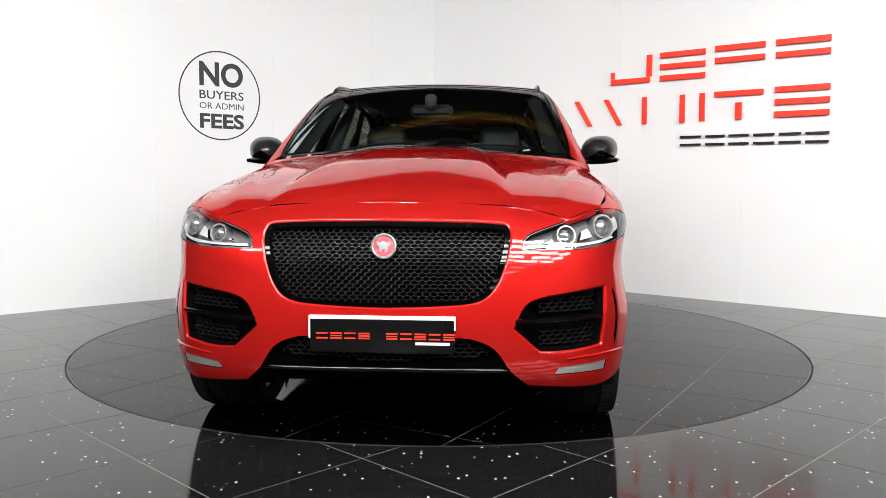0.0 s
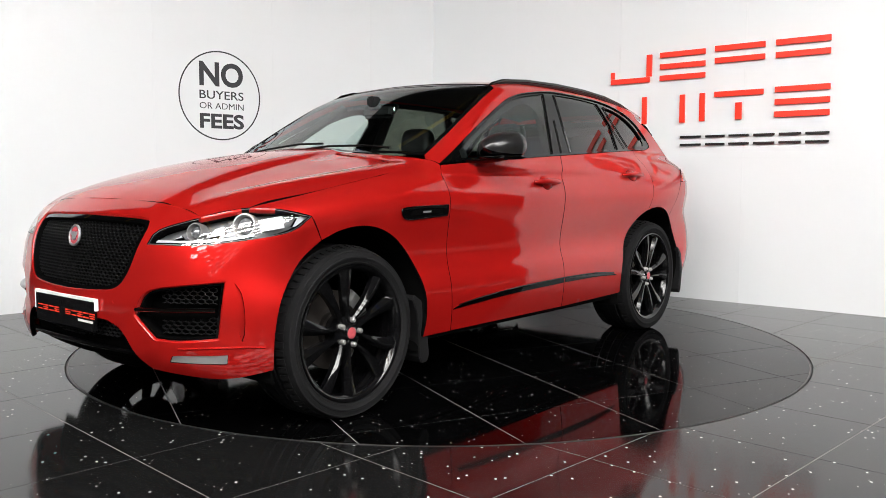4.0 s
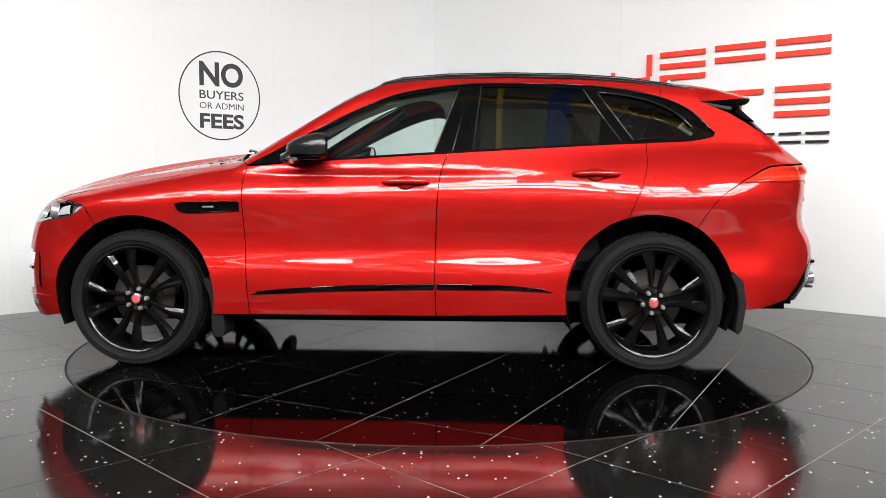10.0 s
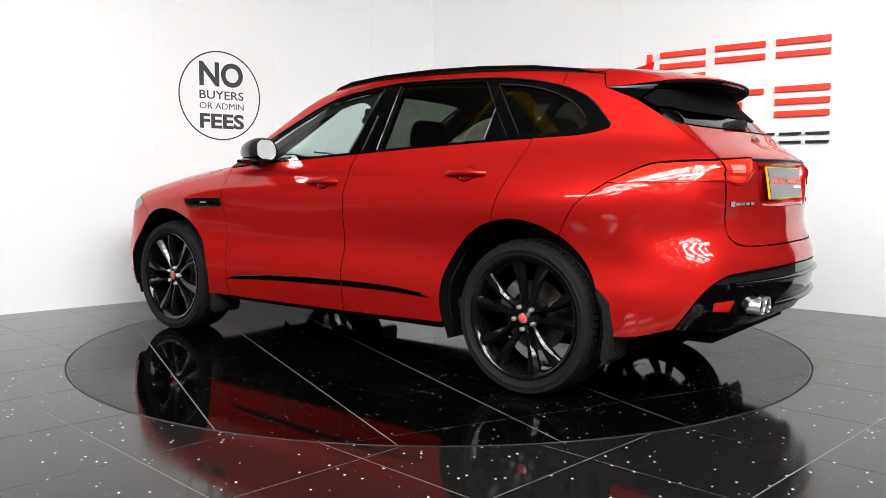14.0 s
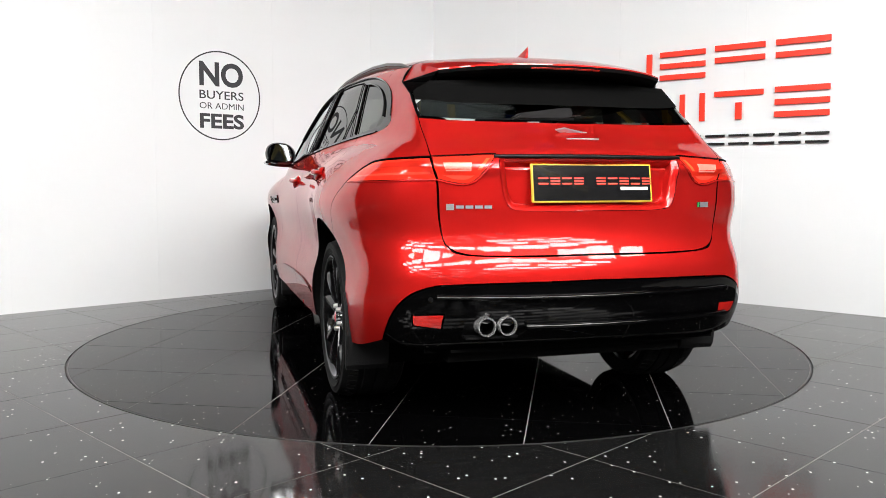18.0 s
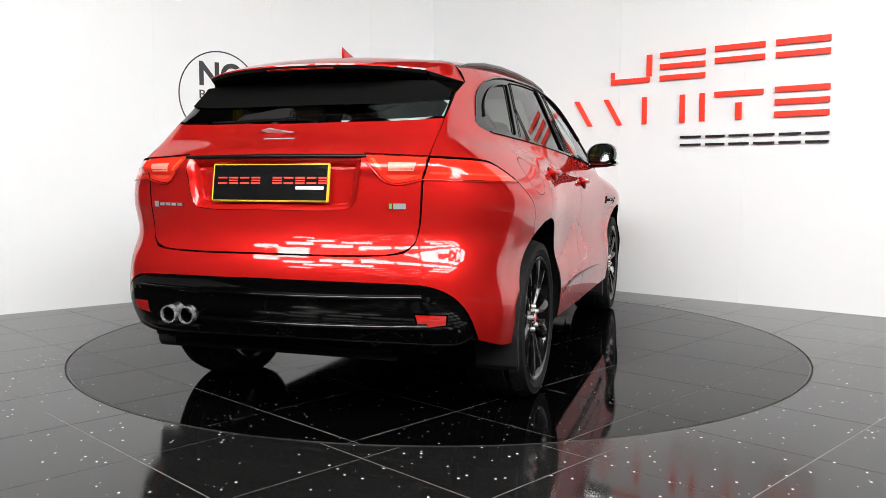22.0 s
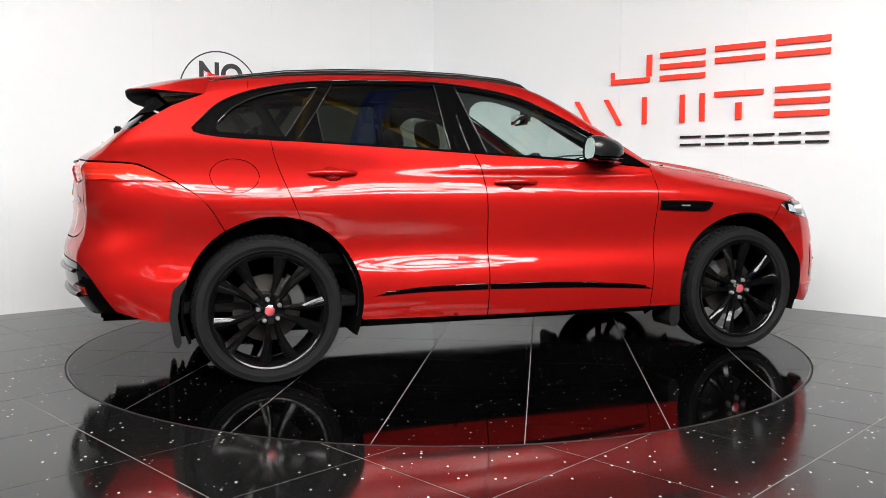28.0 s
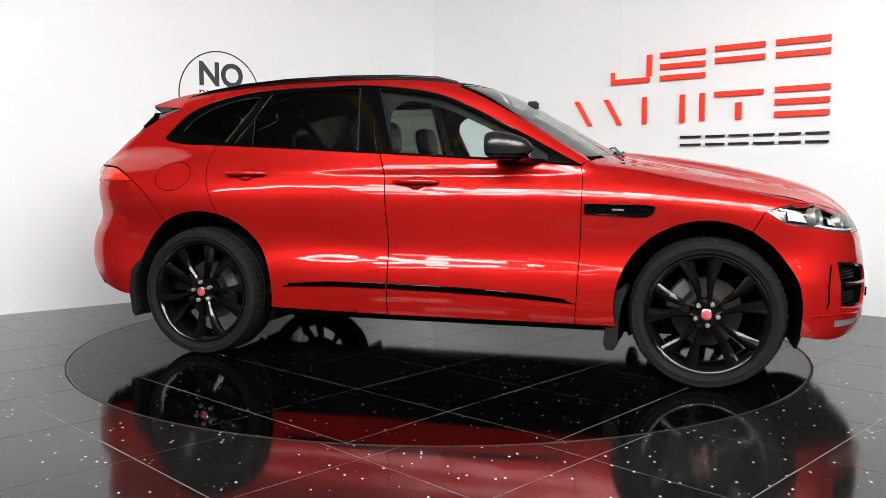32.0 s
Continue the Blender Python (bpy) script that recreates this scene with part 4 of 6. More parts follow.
        panel("tailgate_lamp", "tail", light_in, REDLENS, car, sign=sg, lift=0.0, gap=-0.0008, step=0.02, label="red tailgate lamp lens")
        panel("rear_reflector", "tail", reflector, REDGLOW, car, sign=sg, lift=0.001, step=0.02, label="bright red rear reflector")
        headlamp(car, sg, lamp)
        intake_unit(car, sg, intake, slot)
        skirt("intake_edge", "nose", inset(intake, -0.004), 0.0, inset(intake, 0.004), -0.012, PAINT, fr[0], sign=sg, rounds=3)
        panel("fog_lamp", "nose", inset(fog, -0.003), STEEL, car, sign=sg, lift=-0.003, depth=0.0, step=0.02, label="silver running lamp strip")
    for sg in (1, -1):
        bead("bumper_crease", "nose", flow([(0.56, 0.385), (0.66, 0.391), (0.76, 0.390), (0.845, 0.382)]), 0.007, PAINT, fr[0], -0.002, sg, flat=0.7).location = (0, 0, 0)
    front_grille(car, grille)
    side_details(car, door_f, door_r, light_out, light_in)


# ---- wheels ----
def settle(bm):
    """The foot of a tyre, pressed flat on the floor by the car's weight."""
    for v in bm.verts:
        low = -0.373 - v.co.z
        if low > 0:
            v.co.z = -0.373 - 0.05 * low


def wheel_parts(car, x, side, phase):
    """One black twin-spoke alloy wheel; its own y axis points outwards."""
    m = Matrix.Translation((x + OX, side * 0.899 - 0.004, 0.374)) @ (Matrix() if side > 0 else Matrix.Rotation(math.pi, 4, "Z"))
    barrel = [(0.292, 0.012), (0.300, 0.014), (0.303, 0.005), (0.296, -0.004), (0.283, -0.02), (0.275, -0.10), (0.29, -0.23), (0.30, -0.24), (0.28, -0.235), (0.262, -0.10), (0.272, -0.012), (0.284, 0.008)]
    w = part("wheel", lathe(barrel, 72), RIM, car, "gloss black twin-spoke alloy wheel", at=m)
    tyre = [(0.300, 0.000), (0.306, 0.010), (0.312, 0.0135), (0.314, 0.012), (0.330, 0.0185), (0.332, 0.0205), (0.338, 0.0205), (0.340, 0.018), (0.358, 0.015), (0.360, 0.0165), (0.364, 0.015), (0.370, -0.002), (0.3735, -0.014), (0.3765, -0.05), (0.3765, -0.068), (0.376, -0.070), (0.376, -0.079), (0.3845, -0.081), (0.3845, -0.125), (0.377, -0.127), (0.377, -0.137),
            (0.3845, -0.139), (0.3845, -0.183), (0.376, -0.185), (0.376, -0.194), (0.3765, -0.196), (0.3735, -0.240), (0.366, -0.262), (0.345, -0.275), (0.30, -0.255), (0.296, -0.12)]
    bm = lathe(tyre, 96)
    settle(bm)
    part("tyre", bm, RUBBER, w, "black low-profile tyre")
    blocks = bmesh.new()
    for k in range(66):
        a = 2 * math.pi * k / 66
        r = Matrix.Rotation(-a, 4, "Y")
        for y0, y1 in ((-0.052, -0.010), (-0.252, -0.202)):
            q = [r @ Vector(p) for p in ((0.382, y0, -0.0125), (0.382, y1, -0.0125), (0.382, y1, 0.0125), (0.382, y0, 0.0125))]
            q = [Vector(p) for p in q]
            hi = []
            for p, y in zip(q, (y0, y1, y1, y0)):
                rad = 0.3850 if y in (-0.052, -0.202) else 0.3740
                hi.append(blocks.verts.new((p.x / 0.382 * rad, p.y, p.z / 0.382 * rad)))
            lo = [blocks.verts.new((p.x * 0.965, p.y, p.z * 0.965)) for p in q]
            blocks.faces.new(hi)
            for i in range(4):
                blocks.faces.new((hi[i], hi[(i + 1) % 4], lo[(i + 1) % 4], lo[i]))
    settle(blocks)
    bmesh.ops.recalc_face_normals(blocks, faces=blocks.faces[:])
    tagged(part("tread", blocks, RUBBER, w), kind="stuff")
    hub = [(0.0, -0.02), (0.036, -0.02), (0.075, -0.028), (0.083, -0.045), (0.08, -0.09), (0.0, -0.09)]
    part("hub", lathe(hub, 40, True), RIM, w)
    cap = [(0.0, 0.003), (0.016, 0.002), (0.023, -0.001), (0.026, -0.006), (0.027, -0.022), (0.0, -0.022)]
    part("centre_cap", lathe(cap, 32, True), REDCAP, w, "red centre cap with pale ring")
    part("cap_ring", lathe([(0.026, -0.001), (0.029, -0.002), (0.030, -0.02), (0.026, -0.02)], 32), CHROME, w)
    for k in range(5):
        a = radians(phase + 72 * k)
        nut = lathe([(0.0, 0.002), (0.008, 0.002), (0.0115, -0.003), (0.012, -0.03), (0.0, -0.03)], 12, True)
        bmesh.ops.translate(nut, verts=nut.verts[:], vec=(0.057 * math.cos(a), 0, 0.057 * math.sin(a)))
        part("wheel_nut", nut, STEEL, w)
        for s in (1, -1):
            bm = bmesh.new()
            rows = []
            # radius, angle off the pair's middle, half width, face height, depth
            for r, off, hw, y, dp in ((0.034, 0.62, 0.009, -0.018, 0.045), (0.065, 0.36, 0.0115, -0.016, 0.042), (0.105, 0.250, 0.0145, -0.010, 0.040), (0.150, 0.222, 0.0185, -0.004, 0.038), (0.200, 0.230, 0.0245, 0.001, 0.036), (0.245, 0.248, 0.0305, 0.004, 0.034), (0.289, 0.262, 0.0370, 0.005, 0.03)):
                ang = a + radians(36) + s * off
                c, t = Vector((math.cos(ang), 0, math.sin(ang))), Vector((-math.sin(ang), 0, math.cos(ang)))
                base = c * r
                rows.append([bm.verts.new(base + t * q * hw + Vector((0, y + h, 0))) for q, h in ((-1.0, -dp), (-1.0, -0.010 - (0.008 if s > 0 else 0)), (-0.35, 0.0), (0.35, 0.0), (1.0, -0.010 - (0.008 if s < 0 else 0)), (1.0, -dp))])
            for p, q in zip(rows, rows[1:]):
                for i in range(5):
                    bm.faces.new((p[i], p[i + 1], q[i + 1], q[i]))
            bm.faces.new(rows[0])
            bm.faces.new(rows[-1][::-1])
            bmesh.ops.recalc_face_normals(bm, faces=bm.faces[:])
            smooth(bm, 30)
            part("spoke", bm, RIM, w)
    part("brake_disc", lathe([(0.09, -0.125), (0.175, -0.125), (0.177, -0.127), (0.177, -0.148), (0.09, -0.150), (0.085, -0.10), (0.05, -0.095), (0.05, -0.11)], 48), RUST, w, "worn steel brake disc")
    cal = lathe([(0.13, -0.09), (0.195, -0.095), (0.205, -0.12), (0.205, -0.17), (0.13, -0.17)], 64)
    bmesh.ops.delete(cal, geom=[f for f in cal.faces if not (0.1 < math.atan2(f.calc_center_median().z, f.calc_center_median().x * (-1 if x > 0 else 1) * (1 if side > 0 else -1)) < 1.0)], context="FACES")
    bmesh.ops.holes_fill(cal, edges=[e for e in cal.edges if len(e.link_faces) == 1], sides=0)
    part("brake_caliper", cal, PLATEGREY, w, "grey brake caliper")


def car_under(car):
    """Dark floor, arch liners, inner shell."""
    bm = box(-1.90, 1.80, -0.64, 0.64, 0.215, 0.36, 0.03)
    bm = merged(bm, box(-0.93, 0.93, -0.885, 0.885, 0.268, 0.300, 0.01), box(1.86, 2.06, -0.50, 0.50, 0.26, 0.34, 0.03), box(-2.28, -1.9, -0.70, 0.70, 0.345, 0.42, 0.03))
    part("underbody", bm, UNDER, car, "black underbody")
    for x in (1.432, -1.408):
        for sg in (1, -1):
            prof = [(0.4535, -0.006), (0.446, -0.06), (0.446, -0.45), (0.0, -0.45), (0.0, -0.454), (0.462, -0.454), (0.462, -0.03)]
            bm = lathe(prof, 48, True)
            bmesh.ops.delete(bm, geom=[f for f in bm.faces if f.calc_center_median().z < -0.16], context="FACES")
            bmesh.ops.transform(bm, matrix=Matrix.Translation((x, 0.928, 0.398)), verts=bm.verts[:])
            rim = [v for v in bm.verts if v.co.y > 0.7]
            at = np.array([(v.co.x, 0.0, max(v.co.z, 0.26)) for v in rim])
            edge = meet(at, np.tile((0.0, 1.0, 0.0), (len(rim), 1)))[:, 1]
            for v, y in zip(rim, edge):
                v.co.y = min(v.co.y, float(y) - 0.012)
            if sg < 0:
                mirrored(bm)
            part("arch_liner", bm, UNDER, car)




def honeycomb(chart, loop, lift, w, h, rib=0.0035, deep=0.012):
    """A hexagon lattice within an outline, raised ribs on the skin."""
    lo, hi = loop.min(0), loop.max(0)
    segs = []
    rows, cols = int((hi[1] - lo[1]) / (h * 0.75)) + 2, int((hi[0] - lo[0]) / w) + 2
    x_mid = (lo[0] + hi[0]) / 2
    for r in range(rows):
        for k in range(-cols // 2 - 1, cols // 2 + 2):
            cx, cy = x_mid + (k + 0.5 * (r % 2)) * w, lo[1] + r * h * 0.75
            c = [(cx, cy + h / 2), (cx + w / 2, cy + h / 4), (cx + w / 2, cy - h / 4), (cx, cy - h / 2)]
            segs += [(c[0], c[1]), (c[1], c[2]), (c[2], c[3])]
    a = np.array(segs)
    keep = within(a[:, 0], loop) & within(a[:, 1], loop)
    a = a[keep]
    if not len(a):
        return bmesh.new()
    d = a[:, 1] - a[:, 0]
    n = np.stack([-d[:, 1], d[:, 0]], 1) / np.linalg.norm(d, axis=1)[:, None] * rib / 2
    quad = np.concatenate([a[:, 0] + n, a[:, 0] - n, a[:, 1] - n, a[:, 1] + n])
    p, nn = on(chart, quad, lift)
    m = len(a)
    low = p - nn * deep
    bm = bmesh.new()
    for i in range(m):
        v = [bm.verts.new(p[i + m * q]) for q in range(4)]
        l = [bm.verts.new(low[i + m * q]) for q in range(4)]
        bm.faces.new(v)
        for s, t in ((0, 3), (3, 2), (2, 1), (1, 0)):
            bm.faces.new((v[s], l[s], l[t], v[t]))
    bmesh.ops.recalc_face_normals(bm, faces=bm.faces[:])
    return bm


def badge_disc(r, m):
    """A round badge: ring and enamel."""
    return lathe([(r * 0.80, 0.0), (r * 0.80, 0.006), (r * 0.90, 0.009), (r, 0.006), (r, 0.0)], 36, True, m), lathe([(0.0, 0.0), (0.0, 0.005), (r * 0.80, 0.004), (r * 0.80, 0.0)], 32, True, m)


def front_grille(car, grille):
    # backing sheet coloured near-black for the shade behind the honeycomb
    g = panel("grille", "nose", inset(grille, -0.012), GAP_SHADE, car, lift=-0.06, depth=0.0, label="black honeycomb radiator grille")
    panel("surround", "nose", grille, BLACK, g, [inset(grille, 0.022)], lift=-0.006, depth=0.03, step=0.02, label="gloss black grille surround")
    tagged(part("mesh", honeycomb("nose", inset(grille, 0.012), -0.026, 0.0245, 0.0185, 0.0021, 0.010), MESHGREY, g), kind="stuff")
    m = Matrix.Translation((2.212, 0, 0.802)) @ Matrix.Rotation(radians(-10), 4, "Y") @ Matrix.Rotation(radians(-90), 4, "Z")
    a, b = badge_disc(0.047, m)
    part("badge_ring", a, BADGEMETAL, g, "chrome badge ring")
    part("badge", b, REDCAP, g, "red round badge")
    face = prism([(-0.024, 0.020), (-0.013, 0.014), (0.0, 0.019), (0.013, 0.014), (0.024, 0.020), (0.026, 0.004), (0.015, -0.004), (0.017, -0.014), (0.008, -0.023), (0.003, -0.012), (-0.003, -0.012), (-0.008, -0.023), (-0.017, -0.014), (-0.015, -0.004), (-0.026, 0.004)], 0.004, Matrix.Translation((2.2175, 0, 0.802)) @ Matrix.Rotation(radians(-10), 4, "Y") @ Matrix(((0, 0, 1, 0), (1, 0, 0, 0), (0, 1, 0, 0), (0, 0, 0, 1))), 0.0012)
    part("badge_relief", face, BADGEMETAL, g, "silver relief")
    # lower mouth, lip and number plate
    mouth = outline("nose", [[(2.262, 0.0, 0.49), (2.25, 0.28, 0.488), (2.2, 0.44, 0.44), (2.17, 0.53, 0.28)], [(2.17, 0.53, 0.28), (2.20, 0.0, 0.262)]], True)
    # again a near-black sheet, standing for the dark depth of the mouth
    lm = panel("lower_grille", "nose", mouth, GAP_SHADE, car, lift=-0.05, depth=0.0, label="black lower grille with gloss lip")
    tagged(part("mesh", honeycomb("nose", outline("nose", [[(2.262, 0.0, 0.475), (2.25, 0.28, 0.47), (2.2, 0.40, 0.40)], [(2.2, 0.40, 0.40), (2.25, 0.0, 0.375)]], True), -0.03, 0.028, 0.021, 0.0028), MESHGREY, lm), kind="stuff")
    lip = [tuple(on("nose", [(q, 0.345 - 0.02 * abs(q))], -0.030)[0][0]) for q in np.linspace(-0.40, 0.40, 17)]
    part("lip", tube(lip, 0.016, 10, 0.8), BLACK, lm, "gloss black lower lip")
    plate = part("front_number_plate", box(2.262, 2.274, -0.263, 0.263, 0.419, 0.552, 0.004), PLATE, car, "black dealer number plate with pale top edge")
    part("holder", merged(box(2.258, 2.276, -0.266, 0.266, 0.541, 0.555, 0.002), box(2.258, 2.276, -0.267, -0.261, 0.47, 0.548, 0.002), box(2.258, 2.276, 0.2615, 0.266, 0.505, 0.548, 0.002)), WHITE, plate, "pale plate holder edge")
    plate_bars(plate, 2.2745, 1, 0.4705, 0.4935, 0.452, 0.462)


def plate_bars(plate, x, way, z0, z1, w0, w1, tilt=0.0):
    """The dealer's name as plain bars: two red groups, and a small white one below."""
    t = (z1 - z0)
    def bar(y0, y1, a, b, mt):
        xa = x + tilt * (a - z0)
        part("bar", box(min(xa, xa + 0.0012 * way), max(xa, xa + 0.0012 * way), y0, y1, a, b), mt, plate)
    for g0, n in ((-0.238, 4), (0.016, 5)):
        for k in range(n):
            a = g0 + k * 0.0515
            s = way
            y = sorted((s * a, s * (a + 0.0415)))
            bar(y[0], y[1], z0, z0 + t * 0.22, SIGNRED)
            bar(y[0], y[1], z0 + t * 0.78, z1, SIGNRED)
            if (k + n) % 2:
                bar(y[0], y[1], z0 + t * 0.40, z0 + t * 0.58, SIGNRED)
    y = sorted((way * 0.122, way * 0.246))
    bar(y[0], y[1], w0, w1, WHITE)


def intake_unit(car, sg, intake, slot):
    # near-black backing sheet, intake shade in its colour
    u = panel("air_intake", "nose", inset(intake, -0.012), GAP_SHADE, car, sign=sg, lift=-0.07, depth=0.0, label="gloss black air intake with blade and honeycomb")
    panel("frame", "nose", intake, BLACK, u, [inset(intake, 0.014)], sign=sg, lift=-0.012, depth=0.05, step=0.02)
    blade = [tuple(on("nose", [(q, 0.530 + 0.03 * (q - 0.40))], -0.012)[0][0]) for q in np.linspace(0.40, 0.68, 12)]
    bm = tube(blade, 0.018, 8, 0.6)
    part("blade", bm if sg > 0 else mirrored(bm), BLACK, u, "gloss black blade")
    for z0, z1 in ((0.43, 0.508), (0.555, 0.635)):
        band = outline("nose", [[(2.14, 0.545, z0), (2.06, 0.80, z0)], [(2.06, 0.80, z0), (2.06, 0.80, z1)], [(2.06, 0.80, z1), (2.14, 0.545, z1 - 0.02)], [(2.14, 0.545, z1 - 0.02), (2.14, 0.545, z0)]])
        bm = honeycomb("nose", band, -0.04, 0.028, 0.021, 0.0028)
        tagged(part("mesh", bm if sg > 0 else mirrored(bm), MESHGREY, u), kind="stuff")
    panel("slot", "nose", inset(slot, -0.004), PAINT, car, sign=sg, lift=-0.012, depth=0.0, step=0.02, label="narrow recessed air slot in the bumper")


def headlamp(car, sg, lamp):
    base = panel("headlamp", "nose", lamp, LAMPGREY, car, sign=sg, lift=-0.055, gap=-0.008, depth=0.0, step=0.02, label="headlamp with clear lens and silver projector units")
    panel("lens", "nose", lamp, LENS, base, sign=sg, lift=-0.001, depth=0.0, gap=0.001, step=0.025, label="clear lens")
    panel("rim", "nose", lamp, LAMPGREY, base, [inset(lamp, 0.004)], sign=sg, lift=-0.003, depth=0.03, gap=0.001, step=0.02)
    def put(bm):
        return bm if sg > 0 else mirrored(bm)
    def aim(x, y, z, yaw):
        return Matrix.Translation((x, y, z)) @ Matrix.Rotation(radians(yaw), 4, "Z") @ Matrix.Rotation(radians(-90), 4, "Z")
    for a, z, r in ((0.764, 0.874, 0.044), (0.596, 0.850, 0.034)):
        p, n = on("nose", [(a, z)], -0.026)
        n = (Vector(n[0]) + Vector((0.8, 0.1, -0.15))).normalized()
        m = Matrix.Translation(p[0]) @ Vector((0, 1, 0)).rotation_difference(n).to_matrix().to_4x4()
        part("bowl", put(lathe([(r * 0.82, -0.02), (r * 0.86, 0.0), (r * 0.95, 0.010), (r * 1.08, 0.010), (r * 1.14, 0.0), (r * 1.14, -0.03), (r * 0.82, -0.03)], 32, True, m)), STEEL, base, "brushed steel bezel ring")
        part("projector", put(lathe([(0.0, 0.012), (r * 0.35, 0.010), (r * 0.62, 0.002), (r * 0.82, -0.014), (r * 0.82, -0.03), (0.0, -0.03)], 28, True, m)), LENSGREY, base, "glass projector lens")
    # silver reflector blocks and the bright blade beneath
    for a, b, z0, z1, lf in ((0.640, 0.705, 0.826, 0.880, -0.030), (0.815, 0.905, 0.840, 0.915, -0.028), (0.925, 1.00, 0.850, 0.912, -0.024), (0.515, 0.555, 0.816, 0.842, -0.028)):
        q = [(a, z0), (b, z0 + 0.01), (b - 0.012, z1), (a + 0.02, z1 - 0.012)]
        blk = outline("nose", [[q[0], q[1]], [q[1], q[2]], [q[2], q[3]], [q[3], q[0]]])
        panel("reflector", "nose", blk, SILVER, base, sign=sg, lift=lf, depth=0.02, step=0.02)
    strip = outline("nose", [[(2.140, 0.510, 0.796), (2.083, 0.687, 0.798), (2.01, 0.80, 0.806), (1.93, 0.885, 0.822)], [(1.93, 0.885, 0.822), (1.945, 0.865, 0.836)], [(1.945, 0.865, 0.836), (2.01, 0.79, 0.822), (2.085, 0.675, 0.813), (2.135, 0.52, 0.812)], [(2.135, 0.52, 0.812), (2.140, 0.510, 0.796)]])
    panel("light_blade", "nose", strip, SILVER, base, sign=sg, lift=-0.014, depth=0.015, step=0.02, label="bright silver light blade")


def side_details(car, door_f, door_r, light_out, light_in):
    vent = outline("side", [[(0.832, 0.922), (1.10, 0.918), (1.178, 0.910)], [(1.178, 0.910), (1.172, 0.886), (1.128, 0.862), (0.98, 0.866), (0.832, 0.872)], [(0.832, 0.872), (0.832, 0.922)]], step=0.012)
    trim_f = outline("side", [[(0.786, 0.402), (0.3, 0.428), (-0.244, 0.440)], [(-0.244, 0.440), (-0.244, 0.470)], [(-0.244, 0.470), (0.2, 0.461), (0.55, 0.441), (0.75, 0.420), (0.786, 0.402)]], step=0.015)
    trim_r = outline("side", [[(-0.252, 0.440), (-0.60, 0.440), (-0.90, 0.428)], [(-0.90, 0.428), (-0.84, 0.446), (-0.60, 0.466), (-0.252, 0.470)], [(-0.252, 0.470), (-0.252, 0.440)]], step=0.015)
    guide = outline("tail", [[(-2.315, 0.66, 1.062), (-2.15, 0.835, 1.056), (-1.96, 0.893, 1.050)], [(-1.96, 0.893, 1.050), (-1.98, 0.885, 1.062)], [(-1.98, 0.885, 1.062), (-2.15, 0.83, 1.070), (-2.31, 0.66, 1.078)], [(-2.31, 0.66, 1.078), (-2.315, 0.66, 1.062)]], step=0.015)
    dark = outline("tail", [[(-2.30, 0.66, 1.122), (-2.10, 0.80, 1.110), (-2.03, 0.842, 1.094)], [(-2.03, 0.842, 1.094), (-2.12, 0.82, 1.088), (-2.305, 0.66, 1.092)], [(-2.305, 0.66, 1.092), (-2.30, 0.66, 1.122)]], step=0.015)
    square = outline("tail", [[(-2.32, 0.615, 1.112), (-2.35, 0.50, 1.114)], [(-2.35, 0.50, 1.114), (-2.37, 0.51, 1.074)], [(-2.37, 0.51, 1.074), (-2.34, 0.61, 1.074)], [(-2.34, 0.61, 1.074), (-2.32, 0.615, 1.112)]], step=0.015)
    pale = outline("tail", [[(-2.33, 0.628, 1.064), (-2.38, 0.50, 1.062)], [(-2.38, 0.50, 1.062), (-2.39, 0.54, 1.042), (-2.37, 0.60, 1.044), (-2.33, 0.628, 1.064)]], step=0.015)
    for sg in (1, -1):
        v = panel("wing_vent", "side", vent, WINTRIM, car, sign=sg, lift=0.003, depth=0.012, step=0.02, label="gloss black wing vent")
        slit = outline("side", [[(0.86, 0.908), (1.10, 0.905)], [(1.10, 0.905), (1.12, 0.885), (1.10, 0.876)], [(1.10, 0.876), (0.86, 0.884)], [(0.86, 0.884), (0.86, 0.908)]], step=0.015)
        # flat near-black sheet in place of the vent's shaded opening
        panel("mesh", "side", slit, GAP_SHADE, v, sign=sg, lift=0.0042, depth=0.0, step=0.02)
        tab = outline("side", [[(0.965, 0.902), (1.03, 0.901)], [(1.03, 0.901), (1.03, 0.887)], [(1.03, 0.887), (0.965, 0.888)], [(0.965, 0.888), (0.965, 0.902)]], step=0.02)
        bead("frame", "side", np.vstack([vent, vent[:1]]), 0.0035, BLACK, v, 0.004, sg, flat=1.0)
        panel("badge", "side", tab, BADGEMETAL, v, sign=sg, lift=0.007, depth=0.003, step=0.02, label="small silver badge")
        panel("sill_trim", "side", trim_f, BLACK, car, sign=sg, lift=0.004, depth=0.01, step=0.02, label="gloss black sill trim strip")
        panel("sill_trim", "side", trim_r, BLACK, car, sign=sg, lift=0.004, depth=0.01, step=0.02, label="gloss black sill trim strip")
        for top in ([(0.74, 0.424), (0.55, 0.443), (0.2, 0.463), (-0.243, 0.472)], [(-0.253, 0.472), (-0.60, 0.468), (-0.84, 0.449)]):
            bead("trim_edge", "side", flow(top, 0.03) + [np.array(top[-1])], 0.005, BLACK, car, 0.006, sg, flat=1.0, label="gloss black trim edge")
        bead("lamp_border", "tail", flow([CHARTS["tail"][1](p) for p in ((-2.34, 0.40, 1.147), (-2.30, 0.64, 1.136), (-2.10, 0.80, 1.124), (-2.02, 0.845, 1.105), (-1.885, 0.908, 1.036))]), 0.0032, GAP_SHADE, car, 0.0, sg, flat=1.0)
